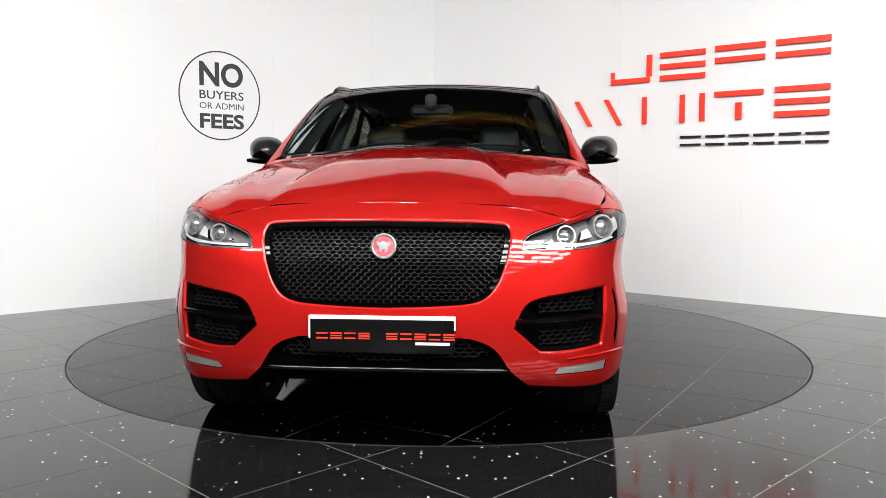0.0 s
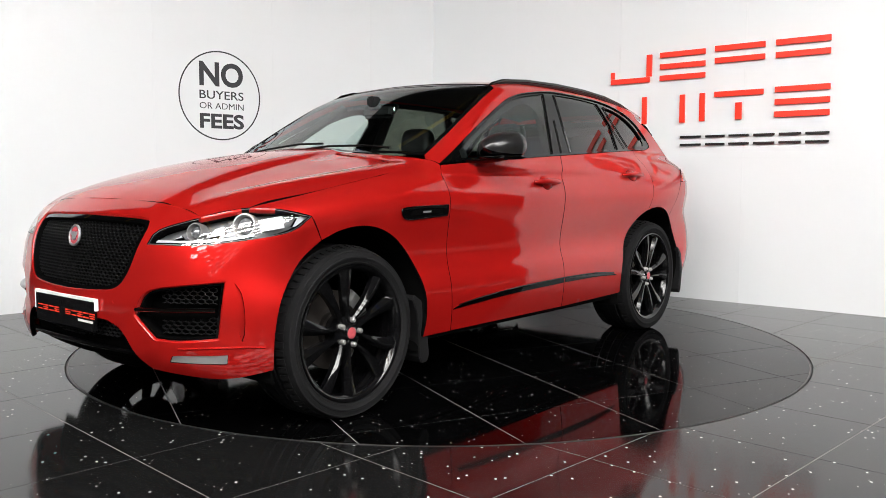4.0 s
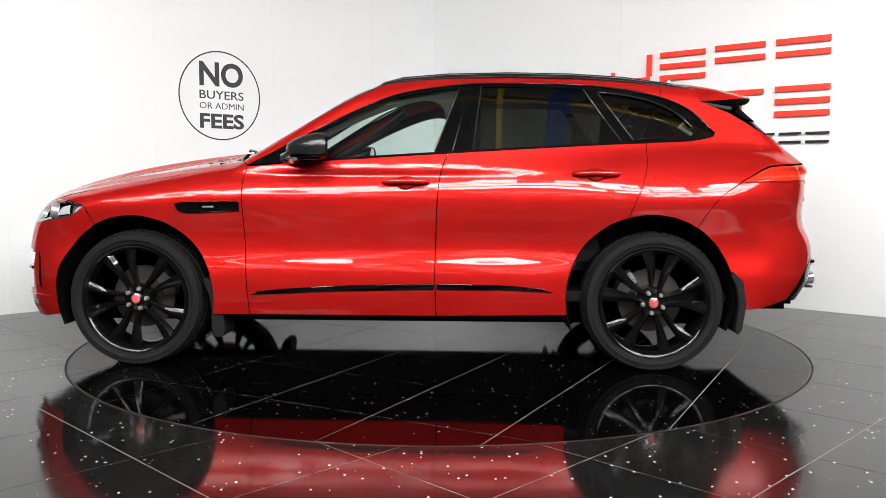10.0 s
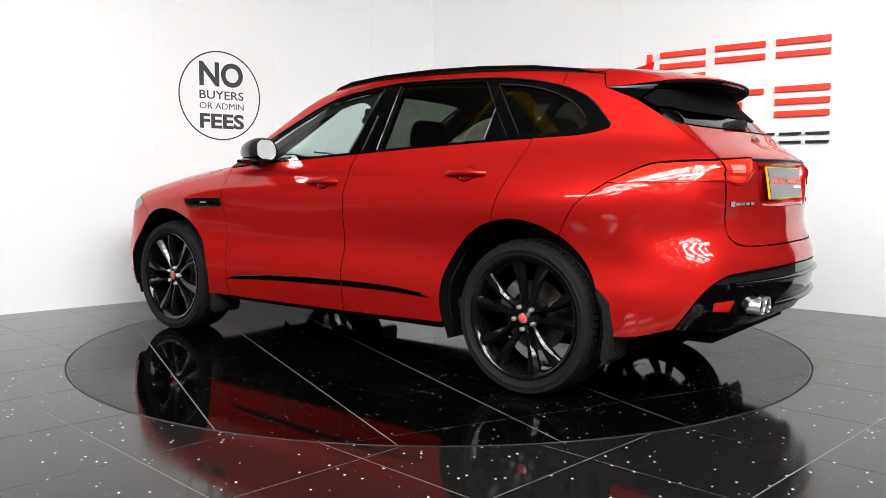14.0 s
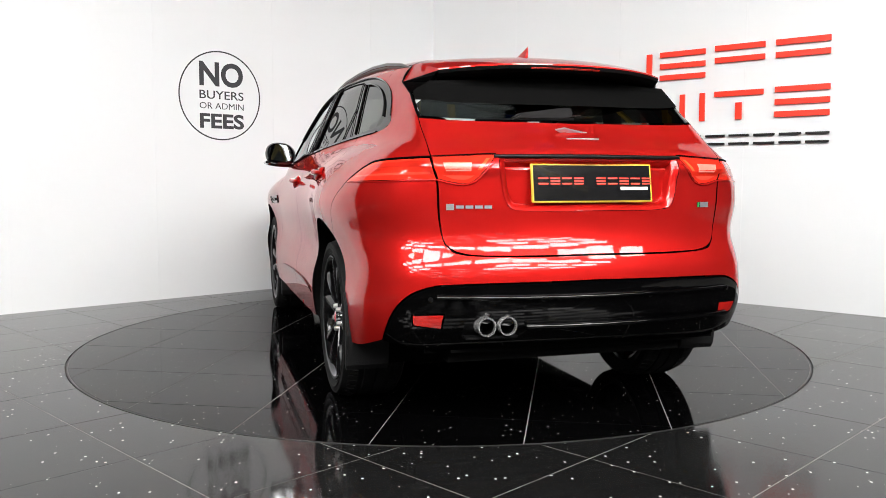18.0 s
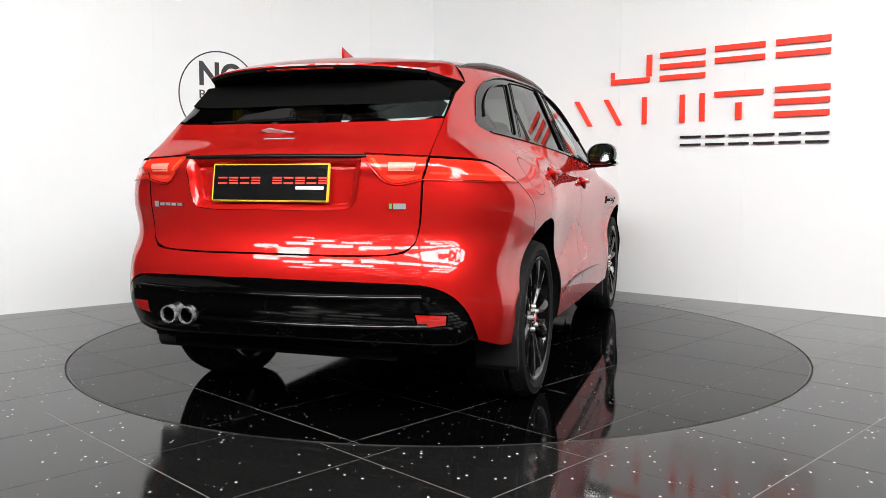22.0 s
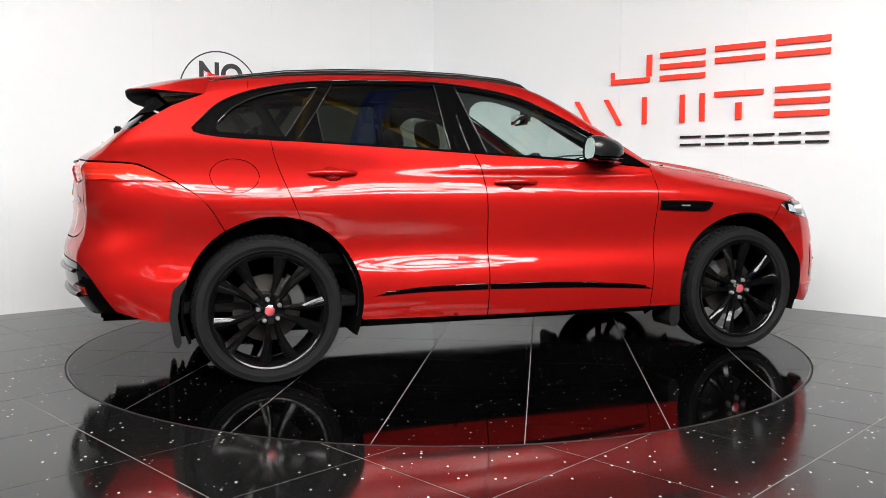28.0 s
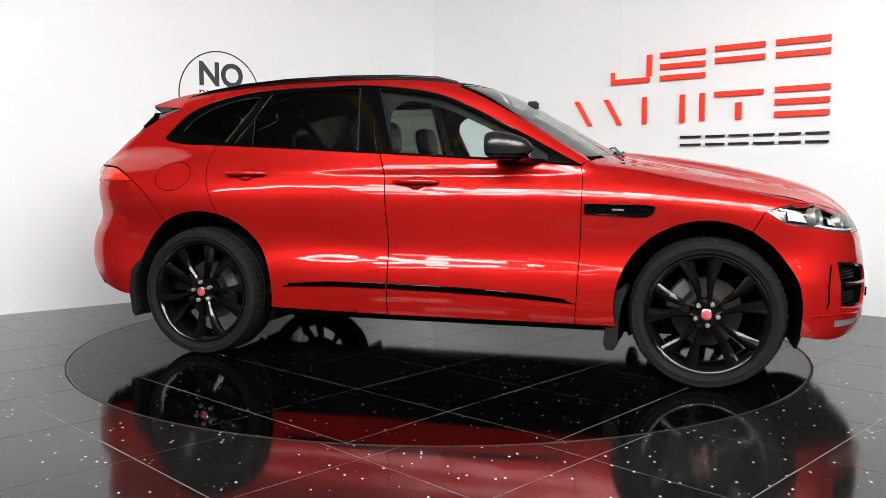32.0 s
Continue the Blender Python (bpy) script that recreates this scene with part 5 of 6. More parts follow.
        bead("lamp_edge", "tail", flow([CHARTS["tail"][1](p) for p in ((-2.385, 0.425, 1.110), (-2.39, 0.465, 1.072), (-2.40, 0.510, 1.036), (-2.39, 0.56, 1.022), (-2.36, 0.61, 1.030), (-2.335, 0.648, 1.042), (-2.15, 0.84, 1.034), (-1.885, 0.908, 1.030))]), 0.0035, PAINT, car, 0.002, sg, flat=1.0)
        slash = outline("tail", [[(-2.36, 0.432, 1.128), (-2.36, 0.447, 1.128)], [(-2.36, 0.447, 1.128), (-2.36, 0.483, 1.082)], [(-2.36, 0.483, 1.082), (-2.36, 0.468, 1.080)], [(-2.36, 0.468, 1.080), (-2.36, 0.432, 1.128)]], step=0.015)
        panel("lamp_slash", "tail", slash, ORANGE, car, sign=sg, gap=0.0, lift=0.0012, depth=0.0, step=0.02, label="orange lamp bar")
        panel("light_guide", "tail", guide, LIGHTRED, car, sign=sg, lift=0.0012, depth=0.0, step=0.02, label="pale red light guide")
        panel("lamp_band", "tail", dark, DARKRED, car, sign=sg, lift=0.0012, depth=0.0, step=0.02, label="dark red lamp band")
        panel("lamp_square", "tail", square, SILVERRED, car, sign=sg, lift=0.0012, depth=0.0, step=0.02, label="clear lamp square")
        panel("lamp_curve", "tail", pale, LIGHTRED, car, sign=sg, lift=0.0012, depth=0.0, step=0.02, label="pale red lamp curve")
        inner = outline("side", [[(0.52, 1.160), (0.0, 1.186), (-0.245, 1.200)], [(-0.245, 1.200), (-0.285, 1.30), (-0.288, 1.42), (-0.262, 1.472), (-0.19, 1.500), (-0.05, 1.474), (0.16, 1.392), (0.43, 1.262), (0.52, 1.205)], [(0.52, 1.205), (0.52, 1.160)]])
        panel("window_lining", "side", outline("side", [[(0.70, 1.13), (-0.24, 1.19)], [(-0.24, 1.19), (-0.40, 1.58)], [(-0.40, 1.58), (-0.05, 1.53), (0.16, 1.445), (0.43, 1.31), (0.70, 1.13)]]), CABIN, car, [inner], sign=sg, lift=-0.040, depth=0.0, step=0.05)
        for lp in (door_f, door_r):
            panel("door_card", "side", lp, CABIN, car, sign=sg, lift=-0.07, gap=-0.01, depth=0.0, step=0.06)
        for x0, x1, z in ((-0.21, 0.043, 1.031), (-1.237, -0.985, 1.076)):
            handle(car, sg, x0, x1, z)


def handle(car, sg, x0, x1, z):
    xm = (x0 + x1) / 2
    p, nn = on("side", [(xm, z - 0.004)], 0.0)
    cup = lathe([(0.0, 0.020), (0.018, 0.019), (0.034, 0.014), (0.043, 0.006), (0.047, -0.006), (0.0, -0.006)], 32, True)
    bmesh.ops.transform(cup, matrix=Matrix.Translation(p[0]) @ Vector((0, 1, 0)).rotation_difference(Vector(nn[0])).to_matrix().to_4x4() @ Matrix.Diagonal((1.15, 1, 0.88, 1)), verts=cup.verts[:])
    h = part("door_handle", cup if sg > 0 else mirrored(cup), PAINT, car, "red door handle with domed cup")
    # thin near-black ring draws the shaded outline of a recessed cup
    ring = lathe([(0.0465, -0.004), (0.0465, 0.0008), (0.0482, 0.0008), (0.0482, -0.004)], 32, True)
    bmesh.ops.transform(ring, matrix=Matrix.Translation(p[0]) @ Vector((0, 1, 0)).rotation_difference(Vector(nn[0])).to_matrix().to_4x4() @ Matrix.Diagonal((1.15, 1, 0.88, 1)), verts=ring.verts[:])
    part("cup_shade_ring", ring if sg > 0 else mirrored(ring), GAP_SHADE, h)
    n = 15
    pts = []
    for k in range(n):
        s = k / (n - 1)
        x = x0 + (x1 - x0) * s
        p = S(x, z)
        pts.append((x, p[1] + 0.010 + 0.026 * math.sin(math.pi * s) ** 0.5, z + 0.004 * math.sin(math.pi * s)))
    bm = tube(pts, 0.0165, 12, 0.95, taper=[0.55 + 0.45 * math.sin(math.pi * k / (n - 1)) ** 0.5 for k in range(n)])
    part("grip", bm if sg > 0 else mirrored(bm), PAINT, h)


def plate(pts, thick=0.004):
    """A thin sheet with the given outline, its face towards the rear."""
    bm = bmesh.new()
    a, b = ([bm.verts.new((x + d, y, z)) for x, y, z in pts] for d in (0.0, thick))
    bm.faces.new(a)
    bm.faces.new(b[::-1])
    for i in range(len(pts)):
        bm.faces.new((a[i - 1], b[i - 1], b[i], a[i]))
    bmesh.ops.recalc_face_normals(bm, faces=bm.faces[:])
    return bm


def mirror(car, sg):
    """Door mirror: domed carbon shell over a black lower half, base and arm, glass turned to the driver."""
    n, m = 24, 14
    fix = (lambda b: b) if sg > 0 else mirrored

    def rim(s, grow=1.0, drop=0.0):
        """One ring of the shell, from the glass (s = 0) to its nose (s = 1)."""
        k = max(0.02, math.sqrt(max(0.0, 1 - (max(0, s - 0.12) / 0.88) ** 2.1))) * grow
        k *= 1 - 0.13 * max(0.0, 1 - s / 0.22) ** 2
        cy, cz = 0.962 - 0.012 * s, 1.222 - 0.016 * s
        ring = []
        for j in range(n):
            a = 2 * math.pi * j / n
            ca, sa = math.cos(a), math.sin(a)
            e = 0.68
            yy = 0.104 * k * math.copysign(abs(ca) ** e, ca) * (1.0 - 0.16 * max(0, sa))
            zz = 0.074 * k * math.copysign(abs(sa) ** e, sa) + 0.012 * (ca if ca < 0 else 0.3 * ca) * k
            ring.append((0.338 + 0.225 * s + drop - 0.12 * yy * (1 - s), cy + yy, cz + zz))
        return ring

    def half(js, grow):
        bm = bmesh.new()
        rows = [[bm.verts.new(rim(i / m, grow)[j % n]) for j in js] for i in range(m + 1)]
        for p, q in zip(rows, rows[1:]):
            for a in range(len(js) - 1):
                bm.faces.new((p[a], p[a + 1], q[a + 1], q[a]))
        bmesh.ops.recalc_face_normals(bm, faces=bm.faces[:])
        smooth(bm, 50)
        return fix(bm)

    cap = range(n - 2, n + n // 2 + 3)
    shell = part("door_mirror", half(cap, 1.0), CARBON, car, "door mirror with carbon-fibre shell and black base")
    part("lower_shell", half(range(n // 2 + 2, n - 1), 0.985), BLACK, shell, "gloss black lower half of the mirror housing")
    part("mirror_glass", fix(plate(rim(0.0, 0.90, 0.006))), MIRROR, shell, "mirror glass")
    part("mirror_frame", fix(plate(rim(0.0, 0.995, 0.009))), BLACK, shell)
    part("base", fix(tube([(0.50, 1.045, 1.152), (0.50, 0.98, 1.146), (0.52, 0.92, 1.143), (0.56, 0.87, 1.142), (0.60, 0.845, 1.142)], 0.034, 10, 0.45, taper=[0.7, 1.0, 1.05, 1.0, 0.9])), BLACK, shell, "gloss black mirror base")
    part("lower_band", fix(tube([(0.36, 1.045, 1.160), (0.44, 1.05, 1.156), (0.52, 1.0, 1.156), (0.55, 0.92, 1.156)], 0.02, 8, 0.6)), BLACK, shell)


def spoiler(car):
    """Red roof spoiler with red side cheeks, black wedges below them and a black underside."""
    top, under = bmesh.new(), bmesh.new()
    n, m = 28, 8
    rt, ru = [], []
    for i in range(n + 1):
        s = -1 + 2 * i / n
        x0, y0 = -1.722 + 0.032 * s * s, 0.567 * s
        z0 = T(round(x0, 4), round(y0, 4))[2]
        xt, yt, zt = -2.125 + 0.145 * abs(s) ** 3, 0.533 * s, 1.537 - 0.020 * s * s
        row = []
        for k in range(m + 1):
            u = k / m
            row.append(top.verts.new((x0 + (xt - x0) * u, y0 + (yt - y0) * u, z0 + (zt - z0) * u + 0.016 * math.sin(math.pi * u) * (1 - 0.6 * s * s))))
        row.append(top.verts.new((xt - 0.001, yt, zt - 0.006)))
        rt.append(row)
        ru.append([under.verts.new(p) for p in ((xt - 0.0005, yt, zt - 0.006), (xt + 0.002, yt, zt - 0.020), (xt + 0.020, yt * 0.995, zt - 0.034), (xt * 0.4 - 1.90 * 0.6, yt * 0.99, zt - 0.050 + 0.012 * (1 - s * s)), (-1.90, yt, 1.462 + 0.02 * (1 - s * s)), (-1.86, yt, 1.46))])
    for rows, bm in ((rt, top), (ru, under)):
        for a, b in zip(rows, rows[1:]):
            for k in range(len(a) - 1):
                bm.faces.new((a[k], b[k], b[k + 1], a[k + 1]))
    low, tip = Vector((-1.725, 0.622, 1.486)), Vector((-1.980, 0.534, 1.509))
    for k, sg in ((0, -1), (-1, 1)):
        edge = rt[k][:m + 1]
        rim = [top.verts.new(Vector((low.x + (tip.x - low.x) * q / m, sg * (low.y + (tip.y - low.y) * q / m), low.z + (tip.z - low.z) * q / m))) for q in range(m + 1)]
        for q in range(m):
            top.faces.new((edge[q], edge[q + 1], rim[q + 1], rim[q]))
    for bm in (top, under):
        bmesh.ops.recalc_face_normals(bm, faces=bm.faces[:])
        smooth(bm, 35)
    sp = part("spoiler", top, PAINT, car, "red roof spoiler with gloss black underside")
    part("underside", under, UNDER, sp, "gloss black underside")
    for sg in (1, -1):
        bm = bmesh.new()
        face = [(-1.727, 0.624, 1.485), (-1.80, 0.6305, 1.455), (-1.889, 0.630, 1.419), (-1.905, 0.60, 1.440), (-1.928, 0.552, 1.470), (-1.950, 0.540, 1.492), (-1.979, 0.533, 1.508)]
        a = [bm.verts.new(p) for p in face]
        b = [bm.verts.new((p[0] + 0.004, p[1] - 0.02, p[2])) for p in face]
        q = len(face)
        bmesh.ops.triangulate(bm, faces=[bm.faces.new(a)])
        bm.faces.new(b[::-1])
        for i in range(q):
            bm.faces.new((a[i], b[i], b[(i + 1) % q], a[(i + 1) % q]))
        bmesh.ops.recalc_face_normals(bm, faces=bm.faces[:])
        part("side_fin", bm if sg > 0 else mirrored(bm), BLACK, sp, "gloss black side fin")
    part("brake_light", tube([tuple((-2.118 + 0.145 * abs(y / 0.533) ** 3, y, 1.520 - 0.020 * (y / 0.533) ** 2)) for y in np.linspace(-0.16, 0.16, 9)], 0.006, 6), DARKRED, sp, "high brake light strip")


def car_trim(car):
    for sg in (1, -1):
        fix = (lambda b: b) if sg > 0 else mirrored
        mirror(car, sg)
        rail = [(0.115, 0.628, 1.573), (0.06, 0.625, 1.603), (-0.05, 0.622, 1.629), (-0.30, 0.618, 1.648), (-0.65, 0.610, 1.655), (-1.0, 0.602, 1.648), (-1.30, 0.594, 1.628), (-1.55, 0.584, 1.596), (-1.70, 0.578, 1.565)]
        r = part("roof_rail", fix(tube([(x, y, z - 0.012) for x, y, z in rail], 0.011, 10, 1.0, taper=[0.35, 0.8, 1, 1, 1, 1, 1, 0.8, 0.35])), BLACK, car, "gloss black roof rail")
        part("rail_base", fix(tube([(x, y - 0.004, z - 0.024) for x, y, z in rail], 0.010, 8, taper=[0.4, 1, 1, 1, 1, 1, 1, 1, 0.4])), SATIN, r)
        for prof, y0 in (([(1.035, 0.50), (0.975, 0.46), (0.945, 0.34), (0.930, 0.20), (0.945, 0.165), (0.985, 0.165), (1.005, 0.20), (1.005, 0.32), (1.02, 0.41), (1.05, 0.48)], 0.715), ([(-1.845, 0.555), (-1.905, 0.50), (-1.925, 0.37), (-1.905, 0.235), (-1.885, 0.208), (-1.868, 0.24), (-1.885, 0.37), (-1.87, 0.47), (-1.835, 0.54)], 0.735)):
            bm = prism(prof, 0.19, Matrix(((1, 0, 0, 0), (0, 0, 1, y0), (0, 1, 0, 0), (0, 0, 0, 1))), 0.004)
            part("mud_flap", fix(bm), PLASTIC, car, "dark grey mud flap")
        wip = [(0.985, sg * 0.05 - 0.25, 1.196), (0.93, sg * 0.05 - 0.05, 1.222), (0.90, sg * 0.05 + 0.18, 1.236), (0.86, sg * 0.05 + 0.33, 1.238)]
        part("windscreen_wiper", tube([(x, y + 0.2 * sg, z - 0.10 * (y + 0.2 * sg) ** 2) for x, y, z in wip], 0.009, 6, 0.7), SATIN, car, "black windscreen wiper")
    spoiler(car)
    fin = bmesh.new()
    rows = []
    for s in (0.0, 0.25, 0.5, 0.75, 0.92, 1.0):
        x = -1.44 - 0.23 * s
        h, w = 0.064 * s ** 1.5, 0.030 * (1 - 0.55 * s) * (1 if 0 < s < 1 else 0.75)
        z = float(ROOF(x)) - 0.004
        rows.append([fin.verts.new(p) for p in ((x, -w, z), (x - 0.015 * s, -0.35 * w, z + 0.7 * h), (x - 0.02 * s, 0, z + h + 0.002), (x - 0.015 * s, 0.35 * w, z + 0.7 * h), (x, w, z))])
    for a, b in zip(rows, rows[1:]):
        for k in range(4):
            fin.faces.new((a[k], a[k + 1], b[k + 1], b[k]))
    fin.faces.new(rows[-1])
    bmesh.ops.recalc_face_normals(fin, faces=fin.faces[:])
    part("antenna", smooth(fin, 50), PAINT, car, "red shark-fin antenna")
    # tail: wiper, plate, badges, exhausts
    arm = part("rear_wiper", prism([(0.275, 1.290), (0.272, 1.300), (0.235, 1.320), (0.06, 1.344), (0.015, 1.346), (-0.004, 1.335), (0.004, 1.302), (0.05, 1.294)], 0.045, Matrix(((0, 0, -1, -2.150), (1, 0, 0, 0), (0, 1, 0, 0), (0, 0, 0, 1))), 0.008), PLASTIC, car, "black rear wiper")
    part("blade", tube([(-2.178, -0.01, 1.298), (-2.172, 0.15, 1.294), (-2.160, 0.30, 1.292), (-2.143, 0.42, 1.292)], 0.009, 6, 0.8), SATIN, arm)
    lean = Matrix.Translation((-2.384, 0, 1.03)) @ Matrix.Rotation(radians(9), 4, "Y")
    plate = part("rear_number_plate", box(-0.004, 0.006, -0.268, 0.268, -0.078, 0.078, 0.003), YELLOW, car, "dealer number plate with yellow border", at=Matrix.Translation((OX, 0, 0)) @ lean)
    part("face", box(-0.0062, -0.004, -0.2595, 0.2595, -0.0715, 0.0715, 0.0008), PLATE, plate, "black plate face")
    plate_bars(plate, -0.0064, -1, -0.006, 0.022, -0.028, -0.016)
    leap = [(0.10, 0.012), (0.06, 0.022), (0.0, 0.008), (-0.05, 0.0), (-0.085, -0.010), (-0.06, -0.014), (-0.03, -0.012), (0.02, -0.006), (0.05, 0.002), (0.075, 0.0)]
    base = on("tail", [(0.0, 1.243)], 0.0)[0][0]
    part("tailgate_emblem", prism(leap, 0.009, Matrix.Translation(Vector(base) + Vector((0, 0.01, 0))) @ Matrix.Rotation(radians(-38), 4, "Y") @ Matrix(((0, 0, -1, 0), (1, 0, 0, 0), (0, 1, 0, 0), (0, 0, 0, 1))), 0.001), BADGEMETAL, car, "silver tailgate emblem")
    b2 = on("tail", [(0.0, 1.212)], 0.002)[0][0]
    part("script_bar", box(b2[0] - 0.004, b2[0] + 0.006, -0.07, 0.075, 1.209, 1.2145, 0.001), BADGEMETAL, car, "small silver script bar")
    for a, b, z, mt, lab in ((0.50, 0.408, 0.937, CHROME, "silver model badge bar"), (-0.500, -0.572, 0.939, GREENRED, "small green and silver badge")):
        c = [CHARTS["tail"][1]((-2.335, q, z)) for q in (a, b)]
        lo, hi = min(c[0][0], c[1][0]), max(c[0][0], c[1][0])
        if mt is CHROME:
            lo, hi = lo, CHARTS["tail"][1]((-2.315, 0.598, z))[0]
            cells = [(lo + (hi - lo) * k / 5 + 0.003, lo + (hi - lo) * (k + 1) / 5 - 0.003, 0.006 if k < 4 else 0.012) for k in range(5)]
        else:
            cells = [(lo, lo + 0.040, 0.011), (lo + 0.044, hi, 0.010)]
        for i, (u, w, hh) in enumerate(cells):
            o = outline("tail", [[(u, z - hh), (w, z - hh)], [(w, z - hh), (w, z + hh)], [(w, z + hh), (u, z + hh)], [(u, z + hh), (u, z - hh)]], step=0.01)
            panel("badge", "tail", o, BADGEMETAL if (mt is CHROME or i == 0) else GREENRED, car, lift=0.004, gap=0.0, depth=0.004, step=0.01, label=lab)
    for y in (0.467, 0.380):
        m = Matrix.Translation((0, y, 0.473)) @ Matrix.Rotation(radians(90), 4, "Z") @ Matrix.Translation((0, 0, 0))
        part("exhaust_tip", lathe([(0.0385, 2.436), (0.0375, 2.440), (0.0325, 2.440), (0.0312, 2.434), (0.0312, 2.426), (0.0385, 2.32)], 32, True, m), TIP, car, "chrome round exhaust tip")
        part("exhaust_bore", lathe([(0.0, 2.38), (0.0305, 2.38), (0.0312, 2.427), (0.0318, 2.427), (0.0318, 2.375), (0.0, 2.375)], 24, True, m), GAP_SHADE, car)
    part("exhaust_bracket", box(-2.420, -2.33, 0.33, 0.545, 0.422, 0.431, 0.003), SATIN, car, "dark exhaust trim bracket")
    part("silencer", box(-2.30, -1.95, -0.55, 0.62, 0.30, 0.44, 0.05, 3), UNDER, car, "dark exhaust silencer")
    bar = [tuple(on("tail", [(q, 0.470)], 0.008)[0][0]) for q in np.linspace(-0.56, 0.26, 20)]
    part("valance_blade", tube(bar, 0.020, 12, 0.7), BLACK, car, "gloss black lower blade")
    crease = [tuple(on("tail", [(q, 0.585)], 0.006)[0][0]) for q in np.linspace(-0.54, 0.54, 24)]
    part("valance_step", tube(crease, 0.014, 10, 0.7), BLACK, car)
    for sg in (1, -1):
        for q, z in ((0.20, 0.575), (0.56, 0.577)):
            p, n = on("tail", [(q * sg, z)], 0.0)
            bm = lathe([(0.0, 0.003), (0.009, 0.002), (0.011, -0.004), (0.0, -0.004)], 16, True)
            bmesh.ops.transform(bm, matrix=Matrix.Translation(p[0]) @ Vector((0, 1, 0)).rotation_difference(Vector(n[0])).to_matrix().to_4x4(), verts=bm.verts[:])
            part("parking_sensor", bm, SATIN, car, "small round parking sensor")
        p, n = on("nose", [(0.29 * sg, 0.545)], 0.0)
        bm = lathe([(0.0, 0.002), (0.009, 0.0015), (0.0105, -0.004), (0.0, -0.004)], 16, True)
        bmesh.ops.transform(bm, matrix=Matrix.Translation(p[0]) @ Vector((0, 1, 0)).rotation_difference(Vector(n[0])).to_matrix().to_4x4(), verts=bm.verts[:])
        part("parking_sensor", bm, PAINT, car, "small round parking sensor")


def cabin(car):
    part("cabin_floor", box(-1.95, 0.95, -0.78, 0.78, 0.36, 0.42, 0.01), CABIN, car, "dark carpeted cabin floor")
    part("engine_bay", box(0.98, 2.02, -0.52, 0.52, 0.36, 0.90, 0.05), GAP_SHADE, car)
    part("boot_floor", box(-2.18, -1.30, -0.62, 0.62, 0.70, 0.80, 0.03), CABIN, car)
    part("parcel_shelf", box(-2.08, -1.42, -0.66, 0.66, 1.13, 1.16, 0.012), CABIN, car, "black parcel shelf")
    dash = merged(box(0.42, 0.96, -0.76, 0.76, 0.78, 1.07, 0.07, 4), box(0.36, 0.60, -0.60, -0.16, 1.02, 1.13, 0.05, 4), box(0.30, 0.60, -0.14, 0.14, 0.55, 1.02, 0.04, 3))
    part("dashboard", dash, CABIN, car, "black dashboard")
    part("scuttle", box(0.86, 1.03, -0.70, 0.70, 1.09, 1.135, 0.02), SATIN, car)
    m = Matrix.Translation((0.20, -0.38, 1.03)) @ Matrix.Rotation(radians(-65), 4, "Y")
    pts = [(0.185 * math.cos(a), 0.185 * math.sin(a), 0) for a in [2 * math.pi * k / 40 for k in range(41)]]
    wheel = part("steering_wheel", tube(pts, 0.016, 8, 1.0, m), LEATHER, car, "black leather steering wheel")
    part("wheel_hub", merged(prism([(-0.07, -0.06), (0.07, -0.06), (0.08, 0.03), (0.05, 0.07), (-0.05, 0.07), (-0.08, 0.03)], 0.05, m @ Matrix.Translation((0, 0, -0.03)) @ Matrix.Rotation(radians(90), 4, "Z"), 0.01), tube([(0, -0.18, 0), (0, 0.18, 0)], 0.014, 8, 1.0, m), tube([(-0.18, 0, 0), (0, 0, 0)], 0.014, 8, 1.0, m)), CABIN, wheel)
    for y in (0.38, -0.38):
        seat(car, -0.28, y, 0.26)
    for y in (0.42, 0.0, -0.42):
        seat(car, -1.22, y, 0.23, low=True)
    head = outline("top", [[(0.10, 0.0), (0.07, 0.60)], [(0.07, 0.60), (-1.0, 0.60), (-1.9, 0.54)], [(-1.9, 0.54), (-1.93, 0.0)]], True)
    panel("headliner", "top", head, LINER, car, lift=-0.035, depth=0.0, step=0.1, label="dark cloth headliner")
    mir = part("rear_view_mirror", box(0.33, 0.37, -0.125, 0.125, 1.405, 1.475, 0.02, 3), CABIN, car, "rear-view mirror")
    part("mirror_glass", box(0.326, 0.330, -0.115, 0.115, 1.412, 1.468, 0.002, 1), MIRROR, mir)
    part("stem", box(0.35, 0.42, -0.03, 0.03, 1.45, 1.53, 0.01), CABIN, mir)
    for sg in (1, -1):
        fix = (lambda b: b) if sg > 0 else mirrored
        part("pillar_lining", fix(tube([(-0.36, 0.77, 1.15), (-0.40, 0.67, 1.40), (-0.44, 0.585, 1.575)], 0.045, 8, 0.4)), CABIN, car)
        part("pillar_lining", fix(tube([(0.70, 0.74, 1.11), (0.36, 0.68, 1.31), (0.06, 0.60, 1.51)], 0.042, 8, 0.7)), CABIN, car)
        part("pillar_lining", fix(tube([(-1.30, 0.69, 1.18), (-1.43, 0.585, 1.42), (-1.54, 0.50, 1.53)], 0.05, 8, 0.5)), CABIN, car)


